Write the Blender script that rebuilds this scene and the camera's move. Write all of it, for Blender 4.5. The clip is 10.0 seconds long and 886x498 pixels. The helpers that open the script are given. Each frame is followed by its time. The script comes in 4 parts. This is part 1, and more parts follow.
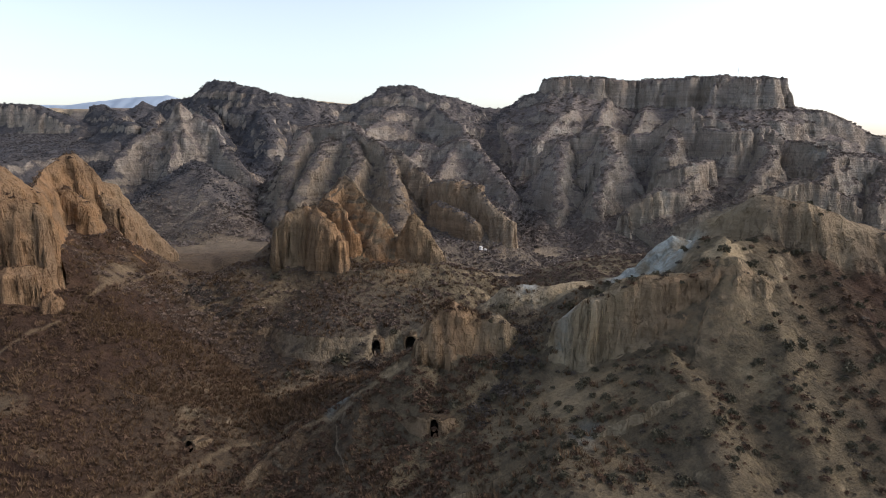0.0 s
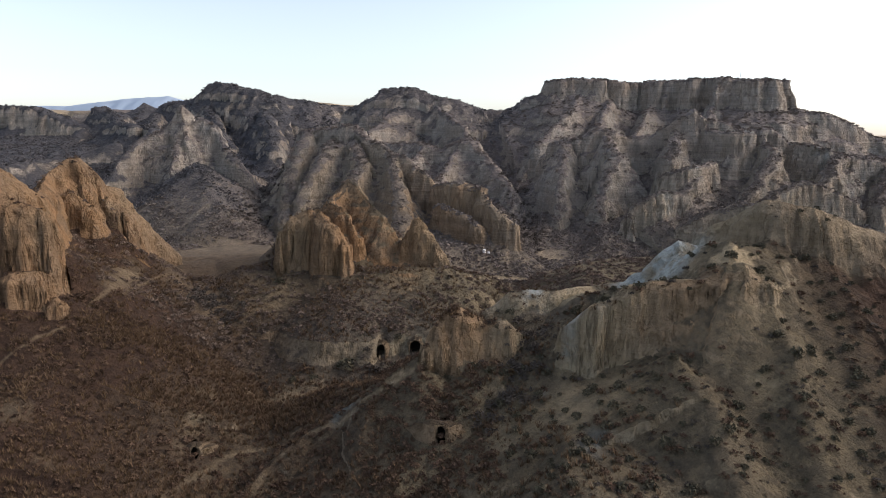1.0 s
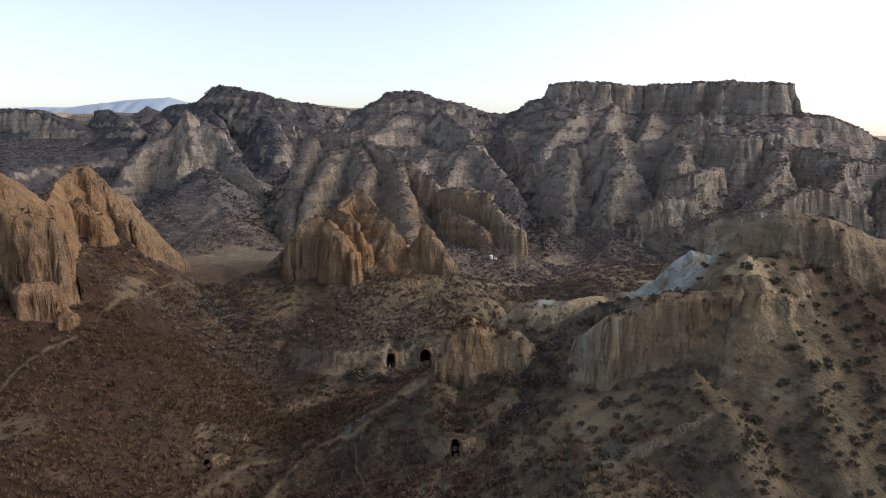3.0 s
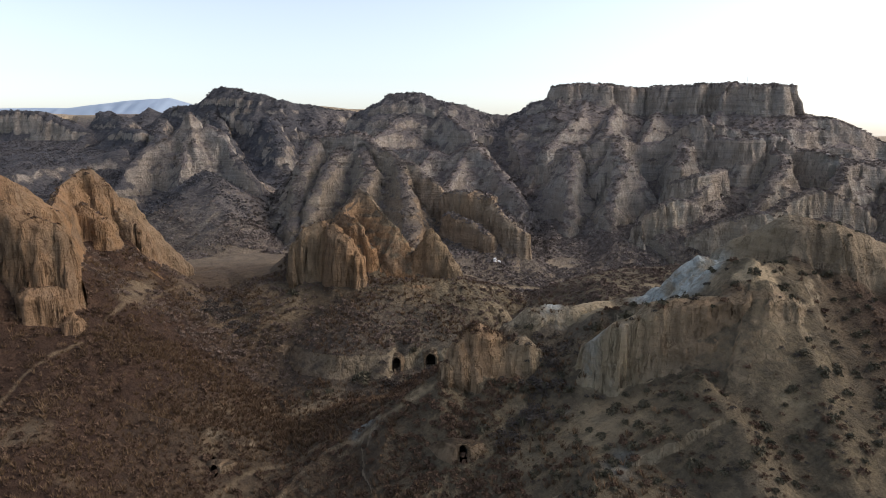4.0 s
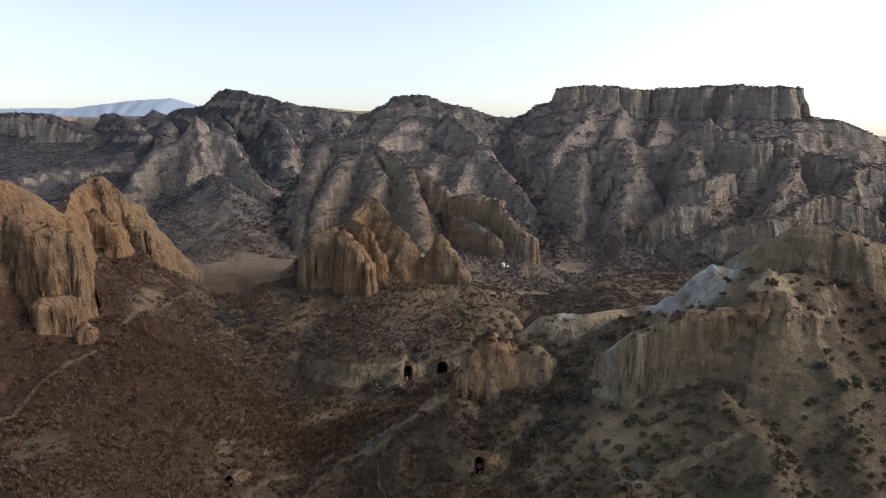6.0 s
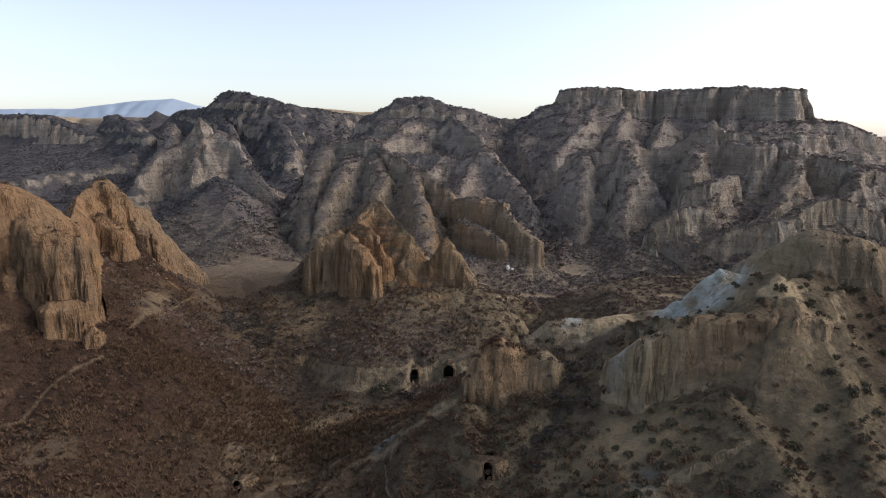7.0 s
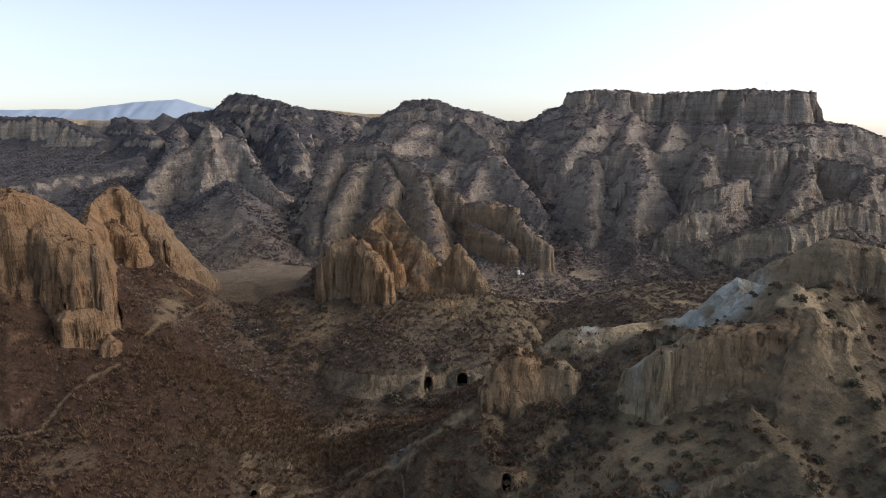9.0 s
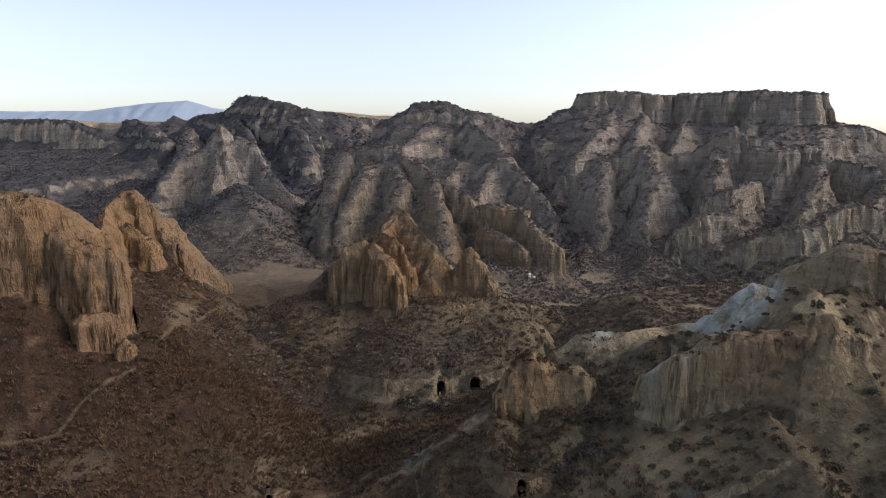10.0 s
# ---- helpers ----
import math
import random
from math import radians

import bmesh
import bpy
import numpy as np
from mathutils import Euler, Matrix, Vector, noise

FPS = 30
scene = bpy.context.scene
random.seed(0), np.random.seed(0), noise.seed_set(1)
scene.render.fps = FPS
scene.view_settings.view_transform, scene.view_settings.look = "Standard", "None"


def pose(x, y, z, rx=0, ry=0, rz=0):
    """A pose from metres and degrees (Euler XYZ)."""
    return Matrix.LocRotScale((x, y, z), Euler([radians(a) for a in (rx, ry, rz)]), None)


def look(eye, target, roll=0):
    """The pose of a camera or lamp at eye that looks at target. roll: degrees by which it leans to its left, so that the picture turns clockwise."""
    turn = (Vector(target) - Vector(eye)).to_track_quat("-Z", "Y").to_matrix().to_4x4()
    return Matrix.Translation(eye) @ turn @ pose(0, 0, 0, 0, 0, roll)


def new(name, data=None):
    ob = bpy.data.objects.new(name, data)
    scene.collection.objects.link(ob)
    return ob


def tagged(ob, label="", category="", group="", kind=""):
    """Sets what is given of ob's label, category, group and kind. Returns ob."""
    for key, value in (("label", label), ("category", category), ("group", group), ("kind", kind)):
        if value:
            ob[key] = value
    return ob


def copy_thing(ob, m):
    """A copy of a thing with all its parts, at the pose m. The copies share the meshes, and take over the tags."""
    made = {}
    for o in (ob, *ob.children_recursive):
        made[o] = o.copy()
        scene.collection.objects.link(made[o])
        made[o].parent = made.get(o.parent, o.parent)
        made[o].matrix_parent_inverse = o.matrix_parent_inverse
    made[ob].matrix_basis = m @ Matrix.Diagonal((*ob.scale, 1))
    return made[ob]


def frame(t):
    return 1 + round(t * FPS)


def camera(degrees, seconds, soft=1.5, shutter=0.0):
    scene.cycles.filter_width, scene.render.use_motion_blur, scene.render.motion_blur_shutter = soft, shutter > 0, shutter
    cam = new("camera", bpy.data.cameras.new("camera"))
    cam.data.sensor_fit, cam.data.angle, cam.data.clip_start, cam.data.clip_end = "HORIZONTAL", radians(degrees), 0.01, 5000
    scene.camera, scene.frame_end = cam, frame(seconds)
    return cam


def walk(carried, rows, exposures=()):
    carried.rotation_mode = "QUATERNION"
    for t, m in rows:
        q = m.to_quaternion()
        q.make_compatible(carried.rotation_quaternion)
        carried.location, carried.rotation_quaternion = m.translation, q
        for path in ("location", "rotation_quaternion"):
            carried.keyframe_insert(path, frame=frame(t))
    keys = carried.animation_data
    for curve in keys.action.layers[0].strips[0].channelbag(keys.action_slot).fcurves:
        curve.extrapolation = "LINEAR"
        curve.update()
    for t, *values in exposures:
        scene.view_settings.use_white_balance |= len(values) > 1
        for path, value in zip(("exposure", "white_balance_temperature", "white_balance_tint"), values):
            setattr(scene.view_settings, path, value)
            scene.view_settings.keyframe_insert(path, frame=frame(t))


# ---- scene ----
cam = camera(69.8, 10.0, soft=0.9)
METRES, EYE, TILT, LEAN, TURN = 12.0, 28.0, -10.5, 0.0, 0.0
ROWS = [
    (0.0, 0.0, 0.0, 0.0, 0.0, 0.0, -0.0),
    (0.5, -0.0327, 0.0081, 0.0303, 0.01, 0.02, 0.01),
    (1.0, -0.0697, 0.0171, 0.0633, 0.03, 0.04, 0.03),
    (1.5, -0.1052, 0.0243, 0.0937, 0.04, 0.06, 0.03),
    (2.0, -0.1427, 0.0325, 0.1263, 0.06, 0.08, 0.05),
    (2.5, -0.1806, 0.0393, 0.1572, 0.07, 0.09, 0.06),
    (4.0, -0.3043, 0.0562, 0.2489, 0.09, 0.13, 0.09),
    (4.5, -0.3445, 0.0608, 0.2785, 0.11, 0.11, 0.09),
    (5.0, -0.3883, 0.0655, 0.3107, 0.14, 0.11, 0.08),
    (5.5, -0.4288, 0.069, 0.3406, 0.17, 0.11, 0.08),
    (7.0, -0.5483, 0.0781, 0.4283, 0.32, 0.14, 0.08),
    (7.5, -0.5892, 0.0811, 0.4571, 0.37, 0.14, 0.07),
    (8.0, -0.6292, 0.0835, 0.4847, 0.43, 0.14, 0.07),
    (8.5, -0.6706, 0.0857, 0.5127, 0.51, 0.14, 0.06),
    (9.0, -0.7121, 0.0872, 0.5412, 0.64, 0.15, 0.05),
    (9.5, -0.7528, 0.0879, 0.5684, 0.91, 0.18, 0.05),
    (10.0, -0.7946, 0.0887, 0.5968, 1.32, 0.2, 0.03),
]
walk(cam, [(t, pose(0, 0, EYE, TILT, LEAN, TURN) @ pose(METRES * x, METRES * y, METRES * z, 90 + pitch, roll, yaw)) for t, x, y, z, yaw, pitch, roll in ROWS],
     exposures=[(0.0, 1.44, 6200, 14), (10.0, 1.33, 6200, 14)])

# ---- world, sun ----
world = bpy.data.worlds.new("evening_sky")
scene.world = world
world.use_nodes = True
wn, wl = world.node_tree.nodes, world.node_tree.links
sky = wn.new("ShaderNodeTexSky")
sky.sky_type = "NISHITA"
sky.sun_disc = False
SUN_UP, SUN_AZ = 34.0, 84.0          # degrees above the horizon; degrees clockwise from straight ahead (+y)
sky.sun_elevation = radians(SUN_UP)
sky.sun_rotation = radians(SUN_AZ)
sky.air_density, sky.dust_density, sky.ozone_density = 1.0, 1.2, 0.8
wn["Background"].inputs["Strength"].default_value = 0.083
dusty = wn.new("ShaderNodeHueSaturation")
dusty.inputs["Saturation"].default_value = 0.6
wl.new(sky.outputs[0], dusty.inputs["Color"])
wl.new(dusty.outputs[0], wn["Background"].inputs["Color"])

sun_data = bpy.data.lights.new("sun", "SUN")
sun_data.energy, sun_data.angle, sun_data.color = 0.95, radians(36), (1.0, 0.86, 0.70)
sun = new("sun", sun_data)
sun_az, sun_el = radians(SUN_AZ), radians(SUN_UP)
sun_way = Vector((math.sin(sun_az) * math.cos(sun_el), math.cos(sun_az) * math.cos(sun_el), math.sin(sun_el)))
sun.matrix_world = look(sun_way * 200, (0, 0, 0))


# ---- materials ----
def nodes_of(name):
    m = bpy.data.materials.new(name)
    m.use_nodes = True
    nt = m.node_tree
    return m, nt.nodes, nt.links, nt.nodes["Principled BSDF"]


def noise_node(n, l, coord, scale, detail=6.0, rough=0.6, stretch=None, distort=0.0):
    src = coord
    if stretch:
        mp = n.new("ShaderNodeMapping")
        mp.inputs["Scale"].default_value = stretch
        l.new(coord, mp.inputs["Vector"])
        src = mp.outputs[0]
    t = n.new("ShaderNodeTexNoise")
    t.inputs["Scale"].default_value, t.inputs["Detail"].default_value = scale, detail
    t.inputs["Roughness"].default_value, t.inputs["Distortion"].default_value = rough, distort
    l.new(src, t.inputs["Vector"])
    return t.outputs["Fac"]


def ramp(n, l, fac, a, b):
    r = n.new("ShaderNodeMapRange")
    r.interpolation_type = "SMOOTHSTEP"
    r.inputs["From Min"].default_value, r.inputs["From Max"].default_value = a, b
    l.new(fac, r.inputs["Value"])
    return r.outputs[0]


def mix(n, l, fac, a, b, kind="MIX"):
    x = n.new("ShaderNodeMix")
    x.data_type, x.blend_type = "RGBA", kind
    for slot, v in ((0, fac), (6, a), (7, b)):
        if isinstance(v, (int, float)):
            x.inputs[slot].default_value = v
        elif isinstance(v, tuple):
            x.inputs[slot].default_value = (*v, 1.0)
        else:
            l.new(v, x.inputs[slot])
    return x.outputs[2]


def maths(n, l, op, a, b=None):
    x = n.new("ShaderNodeMath")
    x.operation = op
    for slot, v in ((0, a), (1, b)):
        if v is None:
            continue
        if isinstance(v, (int, float)):
            x.inputs[slot].default_value = v
        else:
            l.new(v, x.inputs[slot])
    return x.outputs[0]


def marl():
    """Layered clay rock, bare where it is steep; earth, dry grass and litter where it is not. The sheets carry their
    geology and distance as values:
    warm (ochre beds), far (paler and greyer with distance: haze put into the colour), red (red-brown earth), heath
    (dark scrub mantle, greyed for haze), pale (gypsum crust), straw (dry grass and trodden paths)."""
    m, n, l, b = nodes_of("clay_marl")
    geo = n.new("ShaderNodeNewGeometry")
    pos = geo.outputs["Position"]
    sep = n.new("ShaderNodeSeparateXYZ")
    l.new(geo.outputs["Normal"], sep.inputs[0])

    def value(key):
        a = n.new("ShaderNodeAttribute")
        a.attribute_name = key
        return a.outputs["Fac"]

    def times(a, k):
        return maths(n, l, "MULTIPLY", a, k)

    def tint(c, k):
        return mix(n, l, 1.0, c, k, "MULTIPLY")

    big = noise_node(n, l, pos, 0.05, 4)
    patch = noise_node(n, l, pos, 0.13, 5, 0.65)
    mid = noise_node(n, l, pos, 0.33, 6, 0.65)
    fine = noise_node(n, l, pos, 1.7, 8, 0.7)
    grit = noise_node(n, l, pos, 3.1, 4, 0.7)
    pits = noise_node(n, l, pos, 0.9, 8, 0.75)
    flutes = noise_node(n, l, pos, 1.0, 5, 0.6, (0.5, 0.5, 0.035), 0.3)
    hair = noise_node(n, l, pos, 1.0, 5, 0.65, (2.0, 2.0, 0.11))
    beds = noise_node(n, l, pos, 1.0, 5, 0.72, (0.02, 0.02, 0.5), 0.4)
    thin = noise_node(n, l, pos, 1.0, 4, 0.65, (0.05, 0.05, 2.2), 0.3)
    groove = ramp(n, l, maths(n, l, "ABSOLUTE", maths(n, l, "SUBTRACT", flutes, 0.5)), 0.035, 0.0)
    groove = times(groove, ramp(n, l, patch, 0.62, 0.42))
    warm, far = value("warm"), value("far")
    rock = mix(n, l, warm, mix(n, l, value("red"), (0.315, 0.258, 0.168), (0.185, 0.142, 0.098)), (0.305, 0.188, 0.098))
    # distant rock turns pale grey: aerial haze painted into its colour
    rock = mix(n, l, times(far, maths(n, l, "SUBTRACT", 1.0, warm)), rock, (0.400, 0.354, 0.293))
    rock = mix(n, l, times(ramp(n, l, big, 0.35, 0.7), 0.6), rock, tint(rock, (1.1, 0.97, 0.88)))
    rock = mix(n, l, times(ramp(n, l, patch, 0.42, 0.64), 0.6), rock, tint(rock, (0.76, 0.80, 0.86)))
    crust = noise_node(n, l, pos, 0.19, 6, 0.7, (1.0, 1.0, 0.5))
    rock = mix(n, l, times(times(ramp(n, l, crust, 0.46, 0.60), warm), 0.5), rock, (0.180, 0.140, 0.098))
    grained = maths(n, l, "ADD", times(far, 0.8), 0.16)
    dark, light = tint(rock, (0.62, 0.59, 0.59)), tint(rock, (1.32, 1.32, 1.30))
    # bed tones, with contrast raised to stand for shadows under ledges
    c = mix(n, l, times(ramp(n, l, beds, 0.46, 0.62), 0.45), rock, dark)
    # wide streaks of shade painted into the hollows of the flutes
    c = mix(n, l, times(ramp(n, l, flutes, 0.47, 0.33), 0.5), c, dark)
    c = mix(n, l, times(ramp(n, l, hair, 0.52, 0.68), times(grained, 0.55)), c, dark)
    c = mix(n, l, times(ramp(n, l, hair, 0.46, 0.34), times(grained, 0.4)), c, light)
    c = mix(n, l, times(ramp(n, l, thin, 0.56, 0.68), times(grained, 0.35)), c, light)
    c = mix(n, l, times(ramp(n, l, thin, 0.44, 0.34), times(grained, 0.4)), c, dark)
    c = mix(n, l, times(ramp(n, l, fine, 0.54, 0.74), 0.3), c, light)
    c = mix(n, l, times(ramp(n, l, pits, 0.56, 0.68), 0.5), c, dark)
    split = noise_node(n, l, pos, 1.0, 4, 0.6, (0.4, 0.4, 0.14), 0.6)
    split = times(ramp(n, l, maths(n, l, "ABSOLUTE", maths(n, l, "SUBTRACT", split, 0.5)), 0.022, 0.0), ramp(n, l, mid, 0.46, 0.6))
    # cracks and grooves get painted shade on top of their bump
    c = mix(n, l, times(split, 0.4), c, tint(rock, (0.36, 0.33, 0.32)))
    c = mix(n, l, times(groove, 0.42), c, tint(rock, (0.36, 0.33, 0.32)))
    soil = mix(n, l, value("red"), (0.124, 0.099, 0.063), (0.055, 0.034, 0.023))
    # distant earth is lightened the same way, for haze
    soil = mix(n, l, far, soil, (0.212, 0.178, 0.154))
    # dark scrub mantle, its neutral grey carrying the haze of the far left
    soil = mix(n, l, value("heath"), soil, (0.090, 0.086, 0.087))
    litter, blond = tint(soil, (0.55, 0.56, 0.62)), tint(soil, (1.55, 1.48, 1.35))
    s = mix(n, l, times(ramp(n, l, mid, 0.56, 0.40), 0.55), soil, blond)
    s = mix(n, l, times(ramp(n, l, patch, 0.5, 0.64), 0.45), s, litter)
    s = mix(n, l, times(ramp(n, l, fine, 0.50, 0.64), 0.5), s, litter)
    s = mix(n, l, times(ramp(n, l, grit, 0.45, 0.33), 0.4), s, blond)
    s = mix(n, l, times(ramp(n, l, grit, 0.54, 0.66), 0.4), s, litter)
    s = mix(n, l, times(ramp(n, l, big, 0.52, 0.75), 0.25), s, rock)
    tussock = noise_node(n, l, pos, 0.75, 5, 0.6)
    s = mix(n, l, times(ramp(n, l, tussock, 0.50, 0.60), 0.55), s, litter)
    ledges = noise_node(n, l, pos, 1.0, 6, 0.75, (0.35, 0.35, 1.3))
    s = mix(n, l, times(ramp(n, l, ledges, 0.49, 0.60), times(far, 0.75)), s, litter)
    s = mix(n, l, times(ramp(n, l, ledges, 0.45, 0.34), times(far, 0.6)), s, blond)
    up = maths(n, l, "ADD", sep.outputs[2], times(maths(n, l, "SUBTRACT", mid, 0.5), 0.3))
    up = maths(n, l, "ADD", up, times(maths(n, l, "SUBTRACT", fine, 0.5), 0.25))
    up = maths(n, l, "SUBTRACT", up, times(value("bare"), 0.32))
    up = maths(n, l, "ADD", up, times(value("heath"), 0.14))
    cover = ramp(n, l, up, 0.50, 0.70)
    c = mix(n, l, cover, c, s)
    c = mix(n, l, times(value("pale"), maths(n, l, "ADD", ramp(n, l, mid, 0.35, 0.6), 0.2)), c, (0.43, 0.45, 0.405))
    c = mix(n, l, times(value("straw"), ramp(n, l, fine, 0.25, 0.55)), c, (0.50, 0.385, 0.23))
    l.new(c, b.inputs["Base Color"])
    b.inputs["Roughness"].default_value = 0.95
    b.inputs["Specular IOR Level"].default_value = 0.1
    cut = maths(n, l, "ADD", maths(n, l, "ADD", times(times(hair, grained), 0.9), times(flutes, 1.6)), times(times(thin, grained), 1.1))
    cut = maths(n, l, "SUBTRACT", cut, maths(n, l, "ADD", times(groove, 0.5), times(split, 0.3)))
    cut = times(cut, maths(n, l, "SUBTRACT", 1.0, times(cover, 0.85)))
    h = maths(n, l, "ADD", cut, maths(n, l, "ADD", times(mid, 1.2), times(fine, 0.7)))
    h = maths(n, l, "ADD", h, maths(n, l, "ADD", times(tussock, 0.5), times(times(ledges, far), 1.0)))
    bump = n.new("ShaderNodeBump")
    bump.inputs["Strength"].default_value, bump.inputs["Distance"].default_value = 1.0, 0.8
    l.new(h, bump.inputs["Height"])
    l.new(bump.outputs[0], b.inputs["Normal"])
    return m


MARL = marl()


# ---- terrain arithmetic ----
TURNS = np.random.RandomState(7).rand(256, 256) * 2 * np.pi
WAYS = np.exp(1j * TURNS).astype(np.complex64).ravel()


def grain(x, y, seed=0):
    """Gradient noise, about -1 to 1."""
    flx, fly = np.floor(x), np.floor(y)
    fx, fy = (x - flx).astype(np.float32), (y - fly).astype(np.float32)
    ix, iy = flx.astype(np.int32) + seed * 37, fly.astype(np.int32) + seed * 91
    u, v = fx * fx * (3 - 2 * fx), fy * fy * (3 - 2 * fy)
    a0, a1, b0, b1 = (ix & 255) << 8, ((ix + 1) & 255) << 8, iy & 255, (iy + 1) & 255
    g = WAYS.take(a0 | b0)
    p = g.real * fx + g.imag * fy
    g = WAYS.take(a1 | b0)
    q = g.real * (fx - 1) + g.imag * fy
    low = p + u * (q - p)
    g = WAYS.take(a0 | b1)
    p = g.real * fx + g.imag * (fy - 1)
    g = WAYS.take(a1 | b1)
    q = g.real * (fx - 1) + g.imag * (fy - 1)
    high = p + u * (q - p)
    return 1.5 * (low + v * (high - low))


def fbm(x, y, size, octaves=4, seed=0):
    s, a = 0.0, 1.0
    for i in range(octaves):
        s = s + a * grain(x / size + 17.3 * i, y / size - 9.1 * i, seed + i)
        a, size = a * 0.5, size * 0.5
    return s


def cleft(x, y, size, seed=0):
    """1 in narrow winding grooves, falling to 0 on the rounded ribs between them."""
    wx, wy = x + size * 0.35 * grain(x / size * 1.3, y / size * 1.3, seed + 51), y + size * 0.35 * grain(x / size * 1.3, y / size * 1.3, seed + 52)
    return np.clip(1 - 2.0 * np.abs(grain(wx / size, wy / size, seed)), 0, 1)


def along(x, y, nodes):
    """Distance to a line of nodes (x, y, values...) and the values at its nearest place."""
    best, vals = np.full(x.shape, 1e9), None
    if len(nodes) == 1:
        nodes = [nodes[0], (nodes[0][0] + 0.01, *nodes[0][1:])]
    for p, q in zip(nodes[:-1], nodes[1:]):
        dx, dy = q[0] - p[0], q[1] - p[1]
        t = np.clip(((x - p[0]) * dx + (y - p[1]) * dy) / (dx * dx + dy * dy + 1e-9), 0, 1)
        d = np.hypot(x - p[0] - t * dx, y - p[1] - t * dy)
        v = [p[k] + t * (q[k] - p[k]) for k in range(2, len(p))]
        if vals is None:
            best, vals = d, v
        else:
            near = d < best
            best, vals = np.where(near, d, best), [np.where(near, a, b) for a, b in zip(v, vals)]
    return best, vals


def spine(x, y, nodes):
    """As along(), with a third and fourth value: a running coordinate whose lines lead straight down the sides, and the side."""
    best, vals, run = np.full(x.shape, 1e9), None, 0.0
    if len(nodes) == 1:
        nodes = [nodes[0], (nodes[0][0] + 0.01, *nodes[0][1:])]
    for p, q in zip(nodes[:-1], nodes[1:]):
        dx, dy = q[0] - p[0], q[1] - p[1]
        long = math.hypot(dx, dy) + 1e-6
        raw = ((x - p[0]) * dx + (y - p[1]) * dy) / long ** 2
        t = np.clip(raw, 0, 1)
        d = np.hypot(x - p[0] - t * dx, y - p[1] - t * dy)
        over = (raw - t) * long
        perp = ((x - p[0]) * dy - (y - p[1]) * dx) / long
        u = run + t * long + 7.0 * np.arctan2(over, np.abs(perp) + 1e-3)
        v = [p[2] + t * (q[2] - p[2]), p[3] + t * (q[3] - p[3]), u, np.where(perp > 0, 0.0, 400.0)]
        run += long
        if vals is None:
            best, vals = d, v
        else:
            near = d < best
            best, vals = np.where(near, d, best), [np.where(near, a, c) for a, c in zip(v, vals)]
    return best, vals


def rill(u, d, size, seed):
    """1 in narrow grooves that lead down a side."""
    depth = np.clip(0.75 + 0.9 * grain(u / (size * 2.7), d / (size * 3.0), seed + 3), 0.1, 1.5)
    return depth * np.clip(1 - 2.2 * np.abs(grain(u / size, d / (size * 4.0), seed)), 0, 1)


def ridge(x, y, nodes, steps=(), tail=0.7, flute=(2.0, 9.0, 0.8, 3.0), rough=0.5, layer=0.0, vary=0.5, lean=1.3, dome=0.6, lump=0.4, seed=0):
    """A ridge: nodes (x, y, crest, half width of its top); steps (run, drop) going down from the edge of the top; then a slope of tail.
    flute: depth and spacing of its gullies, depth and spacing of its grooves; lump: unevenness with no direction."""
    d, (crest, wide, u, side) = spine(x, y, nodes)
    u = u + side + 0.25 * flute[1] * grain(x / (flute[1] * 1.2), y / (flute[1] * 1.2), seed + 5) + 0.15 * flute[3] * grain(x / flute[3], y / flute[3], seed + 6)
    foot = wide + lean * sum(s[0] for s in steps)
    talus = np.clip(1.15 - (d - foot) / (0.8 * flute[1]), 0.22, 1.0)
    grow = np.clip(0.15 + d / (1.5 * flute[1]), 0, 1.3) * talus
    e = d - wide + flute[0] * grow * (0.3 * cleft(x, y, flute[1], seed) + 0.8 * rill(u, 0.5 * d, flute[1], seed + 1) - 0.4)
    groove = (rill(u, 0.5 * d, flute[3], seed + 7) - 0.35) + 0.45 * (rill(u, 0.5 * d, flute[3] * 0.4, seed + 8) - 0.35)
    e = e + flute[2] * talus * np.clip(0.2 + d / (1.5 * flute[3]), 0, 1) * (groove + lump * fbm(x, y, flute[3] * 1.3, 4, seed + 14))
    e = e + 0.3 * flute[0] * grow * grain(x / (flute[1] * 2.5), y / (flute[1] * 2.5), seed + 9)
    loose = np.exp(vary * 1.6 * grain(u / (flute[1] * 1.4), d / (flute[1] * 4), seed + 12))
    runs, drops = ([0.0, 0.25, 0.7], [0.0, 0.1, 0.6]) if steps else ([0.0], [0.0])
    for r, dr in steps:
        runs.append(runs[-1] + r * (lean if dr > r else 1.0)), drops.append(drops[-1] + dr)
    fall = np.interp(e / loose, runs, drops) + np.clip(e - runs[-1] * loose, 0, None) * tail
    top = -dome * np.clip(1 + e / (wide + 0.6), 0, 1) ** 2
    z = crest + rough * fbm(x, y, flute[3] * 2.0, 5, seed + 3) * np.clip(talus, 0.5, 1) - fall + top
    if layer:
        lift = z + 0.3 * layer * fbm(x, y, 24.0, 3, 77)
        z = z + 0.4 * layer / (2 * np.pi) * np.sin(2 * np.pi * lift / layer)
    return z


def valley(x, y, nodes, slope):
    d, (low, wide) = along(x, y, nodes)
    return low + np.clip(d - wide, 0, None) * slope


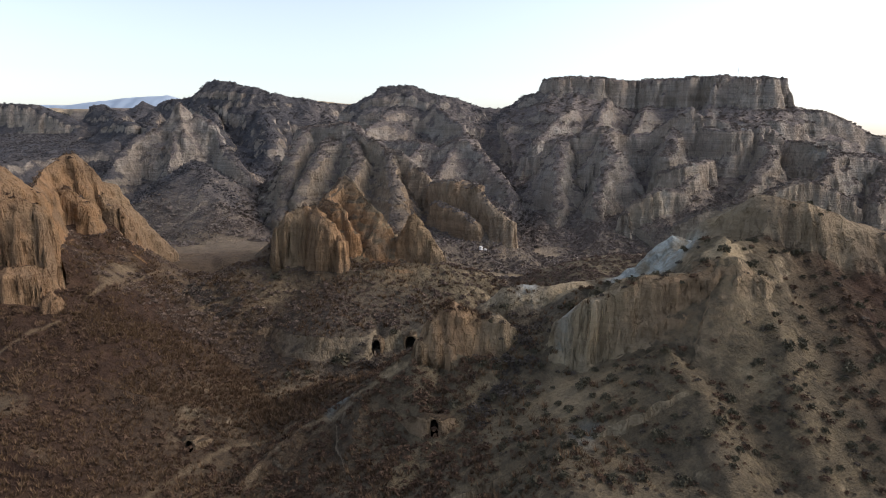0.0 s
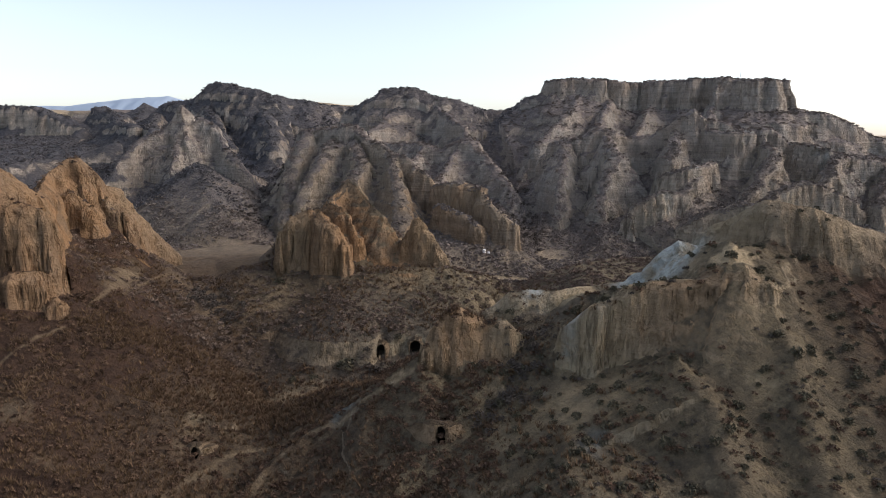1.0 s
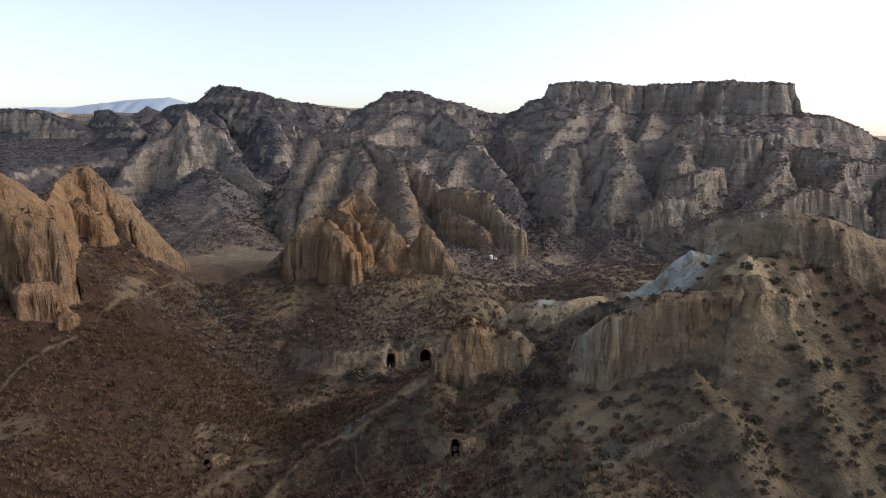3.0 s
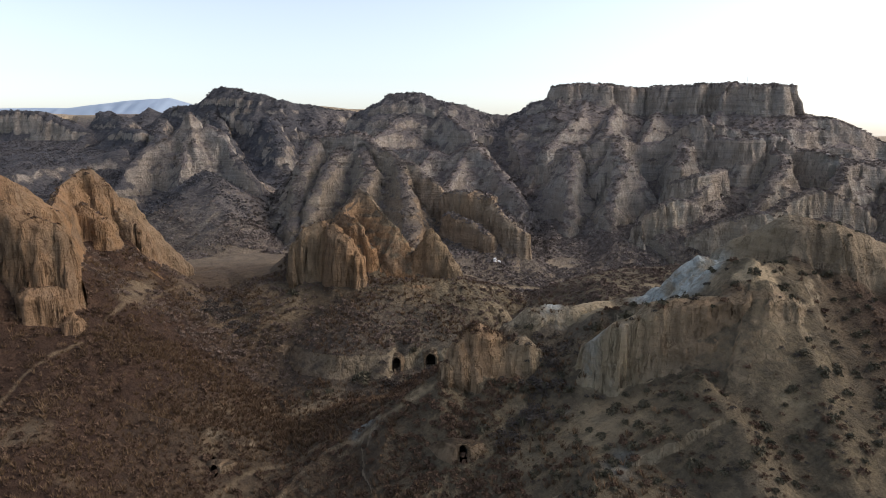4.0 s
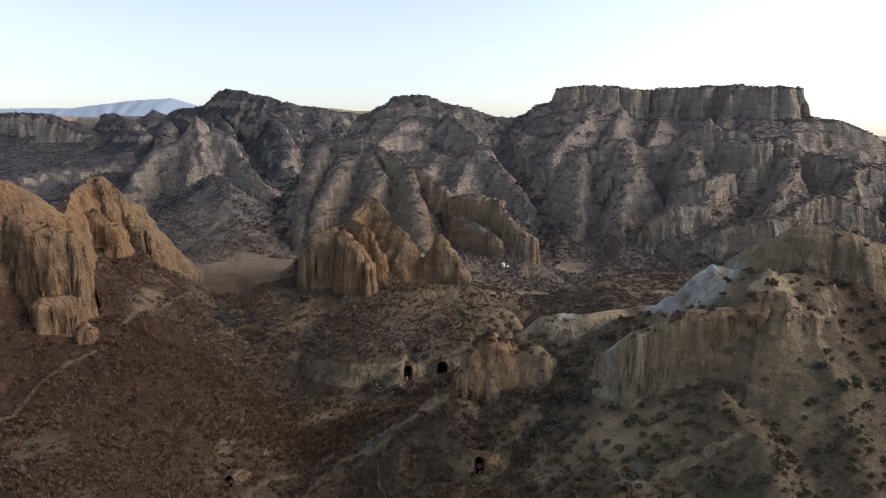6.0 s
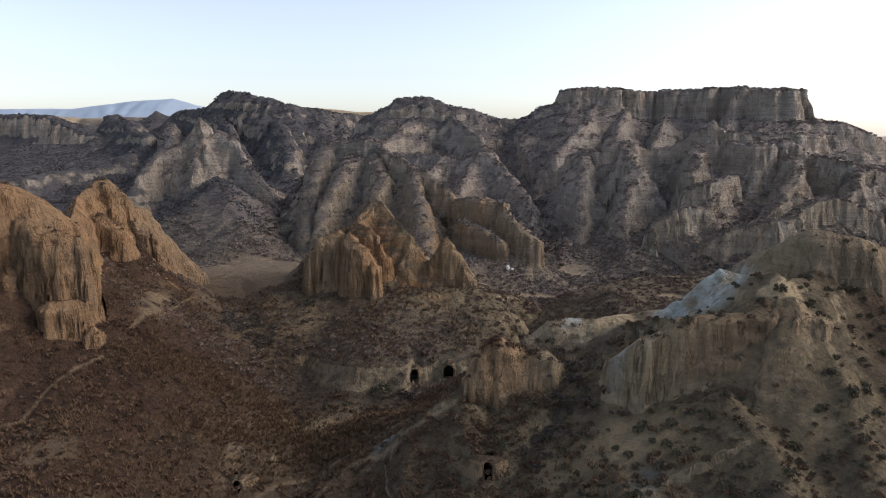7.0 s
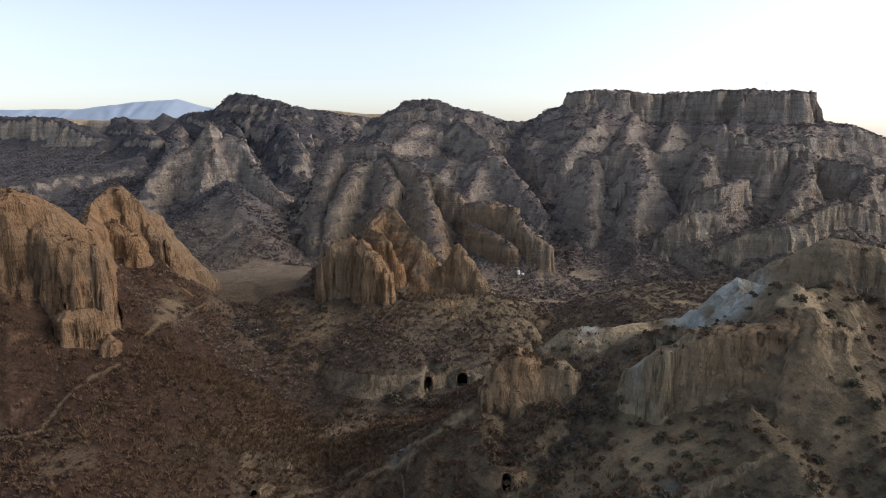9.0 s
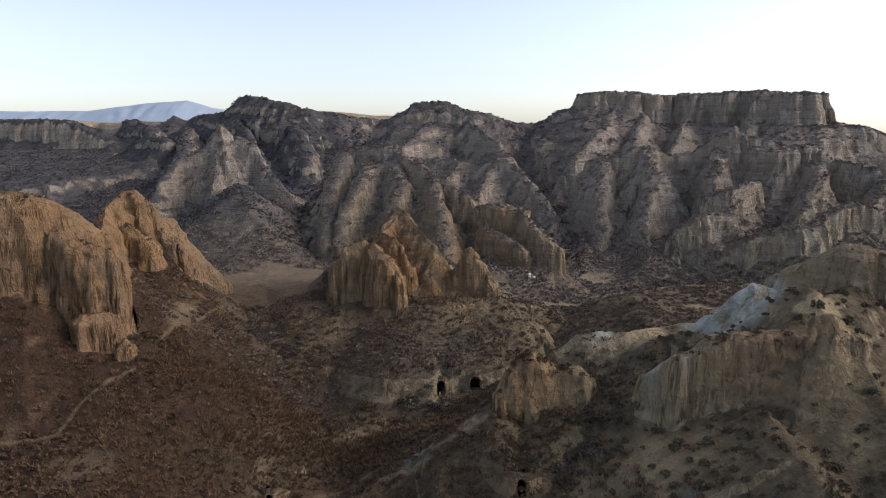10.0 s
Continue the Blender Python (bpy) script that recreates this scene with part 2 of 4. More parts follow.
VALLEYS = [
    ([(-62, 150, -3, 6), (-50, 130, -5, 2), (-43, 122, -9.5, 1), (-32, 107, -17, 2), (-29, 90, -19, 2), (-24, 72, -21.5, 3), (-20, 40, -26, 4)], 0.50),
    ([(75, 180, -11, 3), (42, 177, -11, 3), (14, 163, -11, 2), (6, 135, -12, 2), (4, 115, -14, 2), (-15, 109, -16, 3), (-32, 106, -17.5, 2)], 0.50),
    ([(30, 178, -10, 5), (37, 196, -8, 6), (41, 214, -4, 4)], 0.6),
    ([(20, 172, -10, 2), (27, 200, -6, 2), (29, 232, -3, 2), (22, 290, 4, 3)], 0.6),
    ([(-62, 185, -4, 25), (-62, 215, -3, 4), (-58, 260, 2, 3)], 0.6),
    ([(14, 94, -2, 1), (11, 82, -9.5, 1), (3, 73, -16, 1), (-10, 62, -21, 2), (-20, 45, -25, 3)], 0.7),
]


def ground_height(x, y):
    low = np.full(x.shape, 60.0)
    for nodes, slope in VALLEYS:
        low = np.minimum(low, valley(x, y, nodes, slope))
    shelf = np.interp(y, [60, 130, 190, 260, 330, 480, 1200], [-8, -1.5, -3.5, 4, 20, 34, 34])
    shelf = shelf - 33 * np.clip((x - 110) / 120, 0, 1) * np.clip((y - 330) / 100, 0, 1)
    z = np.minimum(low, shelf)
    near = np.clip((700 - np.hypot(x, y)) / 300, 0, 1)
    rise = 0.45 * fbm(x, y, 9.0, 4, 5) + 0.5 * fbm(x, y, 30.0, 2, 6)
    return z + rise * near


FORMS = {}
BLEND = dict(massif=4.0, east_massif=2.5, mesa=4.0, ridge_back=4.0, ridge_west=4.0, hump=2.5, front_massif=0.8, east_hill=2.2, west_spur=1.2, bench=1.5, knoll=0.8, spire_ridge=1.5, west_butte=0.8)


def merged(a, b, soft):
    """The higher of two heights, with the crease between them filled over a depth of soft."""
    return np.maximum(a, b) + np.clip(soft - np.abs(a - b), 0, None) ** 2 / (4 * soft)



def form(name, res, reach, common, ridges):
    """A landform as the highest of its ridges; common: what they share."""
    FORMS[name] = (res, reach, [dict(common, seed=len(FORMS) * 10 + k, **r) for k, r in enumerate(ridges)])


FAR = dict(flute=(6.0, 20, 1.8, 6), rough=0.8, layer=7.0, vary=0.4, lean=1.1, lump=0.6)
MIDDLE = dict(flute=(4.0, 11, 1.3, 3.6), rough=0.6, layer=4.5, vary=0.4, lean=1.1, lump=0.7)
SOFT = dict(flute=(1.6, 14, 0.5, 4), rough=0.5, tail=0.55)

# far tablelands
form("mesa", 0.9, 60, FAR, [
    dict(nodes=[(67, 337, 54.8, 12), (80, 336, 54.6, 12), (98, 340, 53, 9), (122, 328, 54, 14), (138, 320, 54.5, 14), (147, 313, 52.6, 12.5)], steps=[(1.2, 6.5), (0.8, 0.5), (1.4, 6.5), (11, 6), (3, 8)], tail=0.8, lean=1.0, vary=0.25, flute=(7.5, 14, 1.4, 4.5)),
    dict(nodes=[(46, 338, 47, 4), (56, 334, 51, 7), (64, 334, 53, 9)], steps=[(3, 6), (8, 5)], tail=0.9),
    dict(nodes=[(163, 310, 38.2, 13), (177, 306, 37, 12), (185, 304, 34, 9), (198, 300, 26, 8), (215, 305, 16, 8)], steps=[(3, 8), (9, 5), (3, 7)]),
    dict(nodes=[(64, 318, 44, 1), (58.6, 300, 39, 1), (48, 285, 31.5, 1), (39, 275, 24, 1)], steps=[(2, 4), (6, 10)], tail=0.8),
    dict(nodes=[(80, 316, 44, 1), (74, 300, 39.5, 1), (68, 288, 32, 1)], steps=[(2, 4), (6, 10)], tail=0.8),
    dict(nodes=[(100, 316, 42, 1), (92, 298, 36, 1), (84, 285, 28, 1)], steps=[(2, 4), (6, 10)], tail=0.8),
    dict(nodes=[(125, 306, 42, 1), (118, 290, 36, 1), (112, 275, 28, 1)], steps=[(2, 4), (6, 10)], tail=0.8)])
form("ridge_back", 0.9, 60, FAR, [
    dict(nodes=[(-48, 347, 42.5, 2), (-36, 340, 46, 3), (-31, 336, 50.5, 3), (-14, 335, 50, 4), (-3.6, 333, 47, 3), (5, 335, 44.5, 3), (18, 350, 41, 3), (33, 352, 40.5, 3), (46, 340, 46.5, 3)], steps=[(4, 3.6), (2.5, 5), (8, 6), (3, 7)], tail=0.85, vary=0.6),
    dict(nodes=[(-3.7, 322, 41, 1), (6.7, 302, 33, 1), (13.7, 287, 24.5, 1)], steps=[(2, 4), (6, 10)], tail=0.8),
    dict(nodes=[(-23, 322, 41, 1), (-32, 302, 32, 1), (-40, 285, 22, 1)], steps=[(2, 4), (6, 10)], tail=0.8),
    dict(nodes=[(28, 335, 36, 1), (30, 315, 28, 1), (32, 300, 18, 1)], steps=[(3, 4)], tail=0.8)])
form("ridge_west", 1.0, 70, FAR, [
    dict(nodes=[(-170, 403, 47, 3), (-150, 395, 48.5, 3), (-140, 390, 56, 3), (-133, 388, 57.5, 3), (-107, 377, 53, 5), (-100, 376, 49.5, 4), (-87, 386, 47.5, 4), (-57, 406, 43, 4)], steps=[(4, 3.6), (2.5, 5), (9, 6), (3, 7)], tail=0.85, vary=0.6),
    dict(nodes=[(-135, 370, 43, 2), (-120, 345, 32, 2), (-108, 322, 22, 2)], steps=[(2, 4), (6, 10)], tail=0.9),
    dict(nodes=[(-100, 360, 41, 2), (-88, 330, 31, 2), (-80, 300, 22, 2)], steps=[(2, 4), (6, 10)], tail=0.9),
    dict(nodes=[(-70, 385, 38, 2), (-62, 350, 28, 2), (-58, 320, 17, 2)], steps=[(2, 4), (6, 10)], tail=0.9),
    dict(nodes=[(-168, 380, 40, 2), (-160, 350, 33, 2), (-148, 328, 30, 2), (-140, 300, 22, 2)], steps=[(3, 6)], tail=0.9)])
form("west_cliffs", 1.2, 70, FAR, [
    dict(nodes=[(-330, 415, 45, 8), (-278, 410, 44.5, 7), (-258, 410, 44, 6), (-243, 408, 40, 5), (-228, 404, 34, 4)], steps=[(4, 13), (8, 5), (3, 6)], tail=0.8),
    dict(nodes=[(-225, 425, 44, 5), (-200, 400, 40, 3), (-185, 365, 35, 2), (-163, 340, 33, 2)], steps=[(3, 6)], tail=0.8),
    dict(nodes=[(-240, 250, 10, 3), (-185, 268, 15.5, 2), (-182, 285, 17, 2), (-172, 303, 18, 2), (-160, 314, 23.5, 2)], steps=[(3, 6)], tail=0.7),
    dict(nodes=[(-215, 385, 30, 2), (-205, 350, 24, 2), (-195, 320, 18, 2)], steps=[(2, 4), (6, 10)], tail=0.8)])
form("tableland", 3.0, 160, dict(flute=(16, 40, 5, 13), rough=0.5), [
    dict(nodes=[(-420, 520, 47, 60), (-330, 520, 47, 60), (-270, 520, 43.5, 50), (-230, 500, 45, 40), (-120, 545, 54, 50), (-70, 540, 49, 40), (60, 560, 42, 40)], steps=[(5, 10), (20, 6), (5, 8)], tail=0.4),
    dict(nodes=[(-198, 432, 50, 0.3), (-190, 432, 46, 1)], steps=[(4, 5), (10, 6)], tail=0.6)])

# middle massifs
form("spire_ridge", 0.6, 55, dict(MIDDLE, layer=0, flute=(3.0, 9, 0.9, 3.0)), [
    dict(nodes=[(-97.9, 241, 38.8, 0.6), (-96, 246, 35, 0.8)], steps=[(1.6, 4), (12, 21)], tail=0.8),
    dict(nodes=[(-92.4, 242, 35, 0.5), (-84.7, 240, 31.2, 0.7), (-81, 236, 25, 0.6), (-74, 230, 18.5, 0.6), (-67, 224, 10, 0.6)], steps=[(1.4, 3.5), (8, 14)], tail=0.8),
    dict(nodes=[(-98, 241, 36, 0.5), (-105, 238, 30, 0.6), (-111.5, 232, 25.5, 0.6), (-114, 224, 19.5, 0.6), (-116.5, 216, 12, 0.6)], steps=[(1.4, 3.5), (8, 14)], tail=0.8),
    dict(nodes=[(-97, 239, 33, 0.5), (-96.8, 233, 27, 0.6), (-95, 224, 19, 0.8)], steps=[(1.4, 3.5), (7, 12)], tail=0.8),
    dict(nodes=[(-86, 220, 18, 2), (-79.5, 210, 16.5, 3), (-70, 197, 6, 2)], steps=[], tail=0.65),
    dict(nodes=[(-106, 245, 29, 1), (-116, 256, 26, 1), (-128, 275, 22, 2), (-145, 300, 20, 2)], steps=[(3, 7)], tail=0.75)])
form("massif", 0.5, 45, MIDDLE, [
    dict(nodes=[(-50, 234, 29.5, 1), (-38, 231, 31, 2), (-31.5, 229, 31.5, 1.5), (-27, 223, 27.3, 1), (-21, 218, 24.5, 1), (-13, 212, 20, 1), (-5.8, 207, 15, 1)], steps=[(1.4, 4), (3, 9)], tail=0.85),
    dict(nodes=[(-50, 230, 28, 1.7), (-52, 219, 19, 1.7), (-51.5, 206, 7, 1.7), (-50.5, 196, -2.5, 1.7)], steps=[(1.6, 4), (5, 9)], tail=0.85),
    dict(nodes=[(-40, 226, 26, 1.7), (-43, 213, 17.5, 1.7), (-46, 205, 10.5, 1.7), (-46.5, 198, 2, 1.7)], steps=[(1.6, 4), (5, 9)], tail=0.85),
    dict(nodes=[(-31, 224, 26, 1.7), (-28, 212, 19, 1.7), (-30, 203, 12, 1.7), (-33, 192, 4, 1.7)], steps=[(1.6, 4), (5, 9)], tail=0.85),
    dict(nodes=[(-18, 212, 20, 1.7), (-15, 199, 11.5, 1.7), (-13.5, 190, 5, 1.7), (-13, 180, -2, 1.7)], steps=[(1.6, 4), (5, 9)], tail=0.85)])
form("hump", 0.7, 45, MIDDLE, [
    dict(nodes=[(-29, 288, 23.5, 2), (-11, 273, 24, 2), (-1.5, 269, 22, 2), (6.5, 267, 25, 2), (10, 265, 25.3, 2), (16, 258, 20, 1.5), (21, 247, 13, 1.5), (25.5, 238, 7, 1)], steps=[(3, 6), (5, 4)], tail=0.9),
    dict(nodes=[(5, 264, 23, 0.8), (0, 250, 15, 0.8), (-5, 235, 8, 0.8)], steps=[(1.6, 4), (4.5, 8)], tail=0.8),
    dict(nodes=[(-10, 270, 22, 0.8), (-14, 255, 17, 0.8)], steps=[(1.6, 4), (4.5, 8)], tail=0.8)])
form("towers", 0.42, 35, dict(flute=(4.2, 6, 0.5, 2.4), rough=0.5, lump=0.8, vary=0.3, lean=1.0), [
    dict(nodes=[(-3.2, 203, 12, 1.5), (0.3, 202, 13, 2), (6.3, 199, 13.2, 2), (10.4, 195, 12, 1.5)], steps=[(1.4, 8), (3, 2)], tail=1.2),
    dict(nodes=[(10.4, 194, 11.5, 1), (13.2, 188.5, 8.3, 1.2), (17, 184.5, 4.8, 1.5), (20, 183.5, 3, 1)], steps=[(0.9, 7)], tail=0.65),
    dict(nodes=[(-1, 194, 7, 1.5), (6, 187, 4.5, 1.6), (9.5, 184, 2.2, 1.2)], steps=[(0.9, 6)], tail=0.65)])
form("east_massif", 0.6, 45, MIDDLE, [
    dict(nodes=[(42, 252, 25.5, 1), (52, 248, 27.3, 1.5), (59, 248, 29.8, 1.5), (64, 247, 29.3, 1.5), (71, 249, 26.8, 1), (80, 250, 27.8, 1), (87, 248, 33, 1), (94, 246, 37, 1.7), (99, 244, 33, 1.5), (112, 241, 30.3, 2), (120, 240, 30.8, 2), (126, 238, 25, 2)], steps=[(1.4, 6), (0.8, 0.5), (2.6, 9)], tail=0.85),
    dict(nodes=[(126, 229, 25.5, 1), (130.6, 223, 23.3, 1.5), (143, 223, 19.5, 2), (165, 226, 17, 2)], steps=[(1.2, 5), (2.6, 7)], tail=0.9),
    dict(nodes=[(61, 242, 27.5, 1.7), (61, 232.5, 21.4, 1.7), (56, 223, 12.5, 1.7), (52, 214, 4, 1.7), (54, 204, -5.5, 1.7)], steps=[(1.6, 4), (5, 9)], tail=0.85),
    dict(nodes=[(45, 246, 24, 1.7), (42, 232, 14, 1.7), (39, 219, 0, 1.7)], steps=[(1.6, 4), (5, 9)], tail=0.85),
    dict(nodes=[(86, 241, 29, 1.7), (83, 232, 25.5, 1.7), (78, 224, 19.5, 1.7)], steps=[(1.2, 5), (2.6, 7)], tail=0.85),
    dict(nodes=[(98, 238, 29, 1.5), (103, 232, 28.5, 1.5), (108.5, 233.5, 29.3, 1.5)], steps=[(1.2, 7), (2.6, 8)], tail=0.85),
    dict(nodes=[(114, 232, 27, 1), (114.6, 223, 21, 1.7), (106, 213, 16.8, 1.7), (100, 206, 12, 1.7), (92, 197, 7, 1.7)], steps=[(1.6, 4), (5, 9)], tail=0.8),
    dict(nodes=[(134, 220, 21.5, 1), (127, 212, 17, 1.7), (120, 204, 12, 1.7)], steps=[(1.6, 4), (5, 9)], tail=0.8),
    dict(nodes=[(155, 222, 17, 1), (146, 212, 12, 1.7), (138, 202, 6, 1.7)], steps=[(1.6, 4), (5, 9)], tail=0.8)])
form("east_spurs", 0.45, 35, dict(MIDDLE, layer=0), [
    dict(nodes=[(92, 222, 19, 1), (86, 215, 18, 1), (79, 210.5, 17, 1), (72.5, 212.5, 15.3, 1)], steps=[(1.6, 7)], tail=0.9),
    dict(nodes=[(84, 212, 15, 1), (76.7, 205, 10.6, 1.2), (67.6, 202, 10, 1.2), (59.5, 200, 6, 1), (58, 199, 3, 0.8)], steps=[(1.4, 7), (2, 1)], tail=0.75),
    dict(nodes=[(71, 191, 1, 0.8), (78, 191, 4.5, 1), (81, 190.5, 5.2, 1.2), (89, 190.5, 7.8, 1.5), (95, 192.5, 7.2, 1.5), (105, 198.5, 11.3, 1.5), (114, 203, 13.5, 1.5), (120, 203, 12, 1.5), (129, 203, 7.5, 1.5)], steps=[(1.4, 7), (2, 1)], tail=0.75)])

# the near landforms
form("front_massif", 0.25, 26, dict(flute=(2.6, 6, 0.36, 3.4), rough=0.45, vary=0.25, lean=1.0, dome=1.6, lump=0.9), [
    dict(nodes=[(-36.0, 140, 8.6, 0.9), (-34.8, 140, 10.2, 1.7), (-30.8, 141, 12, 1.9)], steps=[(0.6, 5), (0.8, 7)], tail=0.6),
    dict(nodes=[(-27.8, 139, 12, 1.4), (-26.6, 137.5, 10.4, 1.6), (-23.4, 136.6, 8.4, 1.5), (-22.6, 136.2, 6.2, 0.9)], steps=[(0.6, 5), (0.8, 6)], tail=0.6),
    dict(nodes=[(-24.2, 157, 18.8, 0.1), (-22.2, 155.5, 17.8, 0.2), (-17.5, 151, 12.8, 0.3), (-14.5, 148.5, 9.8, 0.4), (-11, 146.5, 4.5, 0.5)], steps=[(4, 4.5), (3, 4)], tail=0.75),
    dict(nodes=[(-24.2, 157, 18.2, 0.1), (-27, 151, 14.8, 0.5), (-27, 145.5, 12.9, 0.8), (-23.8, 143.6, 12, 0.9)], steps=[(1.0, 4), (0.7, 0.6), (1.0, 5)], tail=0.62),
    dict(nodes=[(-31, 153, 11.5, 0.6), (-36, 148, 8, 0.8)], steps=[(1.2, 6)], tail=0.7),
    dict(nodes=[(-9.6, 145, 6, 0.5), (-8.4, 144.9, 9, 0.6), (-6.6, 144.6, 10.2, 0.8), (-5.0, 144.1, 8.4, 0.9), (-2.9, 143.6, 5.2, 0.9), (-0.8, 143, 2, 0.8)], steps=[(0.8, 4), (0.8, 6)], tail=0.6)])
form("west_butte", 0.28, 44, dict(flute=(3.8, 8, 0.4, 4.2), rough=0.5, vary=0.3, lean=0.9, dome=1.2, lump=1.2), [
    dict(nodes=[(-90, 100, 27, 2), (-82, 103, 26, 1.5), (-76.5, 106.5, 24, 1.2), (-74.6, 109, 22.2, 1), (-73, 110.5, 19.6, 1), (-73.2, 113, 18.6, 0.8)], steps=[(1.2, 3.5), (1.5, 11)], tail=0.8, vary=0.2),
    dict(nodes=[(-75, 103.5, 20.5, 1.4), (-71, 103.2, 18.4, 1.6), (-67.6, 104.2, 16.6, 1.3)], steps=[(0.8, 4), (0.9, 9)], tail=0.6, vary=0.12),
    dict(nodes=[(-69, 98.6, 7.5, 1.4), (-66.4, 100.6, 7.2, 1.1)], steps=[(0.4, 4), (0.4, 4)], tail=0.5, vary=0.12),
    dict(nodes=[(-63.2, 99.4, 2.8, 0.5)], steps=[(0.3, 3.6)], tail=0.5, vary=0.12),
    dict(nodes=[(-73.4, 113, 18.4, 0.8), (-76.2, 119, 18.4, 0.8), (-82, 131, 20.6, 1), (-81, 137, 23.0, 1.6), (-79.2, 138, 23.3, 1.6), (-77.6, 139, 21.4, 1.4), (-75.8, 142, 17.2, 1), (-73.8, 144, 16.4, 1.2), (-72.2, 146, 12.8, 0.8), (-70, 149, 7.2, 0.8), (-66.3, 151, 1.4, 0.6)], steps=[(1.2, 3), (1.6, 6)], tail=0.72, vary=0.2),
    dict(nodes=[(-78, 131, 17.5, 0.6), (-74.5, 130.5, 15, 1.0)], steps=[(0.6, 3), (0.6, 3)], tail=0.7, vary=0.2),
    dict(nodes=[(-74, 138, 15.5, 0.6), (-71.5, 138, 13.2, 1.0), (-69.5, 140.5, 9.5, 0.8)], steps=[(0.6, 3), (0.6, 3)], tail=0.7, vary=0.2)])
form("west_spur", 0.3, 40, SOFT, [
    dict(nodes=[(-100, 84, 4, 4), (-75, 93, 1, 2), (-67, 95.5, 0.3, 1), (-61, 97.5, -0.9, 0.4), (-56, 102, -5, 0.4), (-51, 103.5, -9, 0.4), (-42, 103, -13, 0.4)]),
    dict(nodes=[(-80, 122, 6, 2), (-66, 121, 3.5, 1), (-59, 115, -1.8, 0.6), (-50, 112, -7, 0.6), (-42, 111, -12.5, 0.5)]),
    dict(nodes=[(-63, 90, -2.5, 0.5), (-54, 88, -6.5, 0.5), (-44, 88.5, -10.5, 0.6), (-38, 91.5, -14, 0.6)]),
    dict(nodes=[(-42.5, 90.8, -12.0, 0.5), (-38.5, 91.4, -13.2, 0.7), (-35, 92.6, -15, 0.5)], steps=[(0.6, 2.4), (0.7, 2.6)], tail=0.6, flute=(1.4, 5, 0.5, 2.0), vary=0.3)])
form("bench", 0.27, 42, dict(SOFT, flute=(1.4, 7, 0.6, 2.4), vary=0.45), [
    dict(nodes=[(-33, 138, -1.7, 3), (-26, 137, -1.5, 3), (-15, 137.3, -1.2, 3)], steps=[(14.6, 7.4), (2.0, 3.9)], tail=0.32),
    dict(nodes=[(-15, 137.3, -1.2, 3), (-10, 137.5, -1, 3), (-1, 140, -1.3, 2), (10, 152, -6, 2)], steps=[(14.6, 7.4), (2.0, 3.9)], tail=0.32)])
form("knoll", 0.25, 28, dict(rough=0.4, lump=0.9), [
    dict(nodes=[(-3.0, 91.5, -2.0, 0.6), (-2.2, 92, 0.2, 0.8), (-0.4, 93, 2.2, 0.9), (1.4, 93.6, 3.0, 0.9), (3.2, 94.2, 1.6, 1.2), (6, 94, 0.5, 1.3), (8.6, 93.4, 0.8, 1.1), (10.2, 94, -0.8, 0.8)], steps=[(0.7, 3), (0.9, 3.6)], tail=0.62, vary=0.35, flute=(1.8, 6, 0.4, 2.6)),
    dict(nodes=[(7.5, 101, 0.8, 1), (10, 101.5, 3, 1), (20, 102.5, 3.2, 1.6), (29, 104, 4, 1.5)], steps=[(1.0, 2)], tail=0.7, flute=(1.6, 8, 0.5, 2.6)),
    dict(nodes=[(-4.8, 91, -4.2, 0.3), (-11.5, 90, -8.7, 0.4), (-16.3, 90.5, -12.4, 0.5), (-20.2, 88.5, -14.6, 0.5), (-25, 84, -17, 0.5), (-30, 74, -20, 0.5)], tail=0.58, flute=(1.8, 7, 0.8, 2.3))])
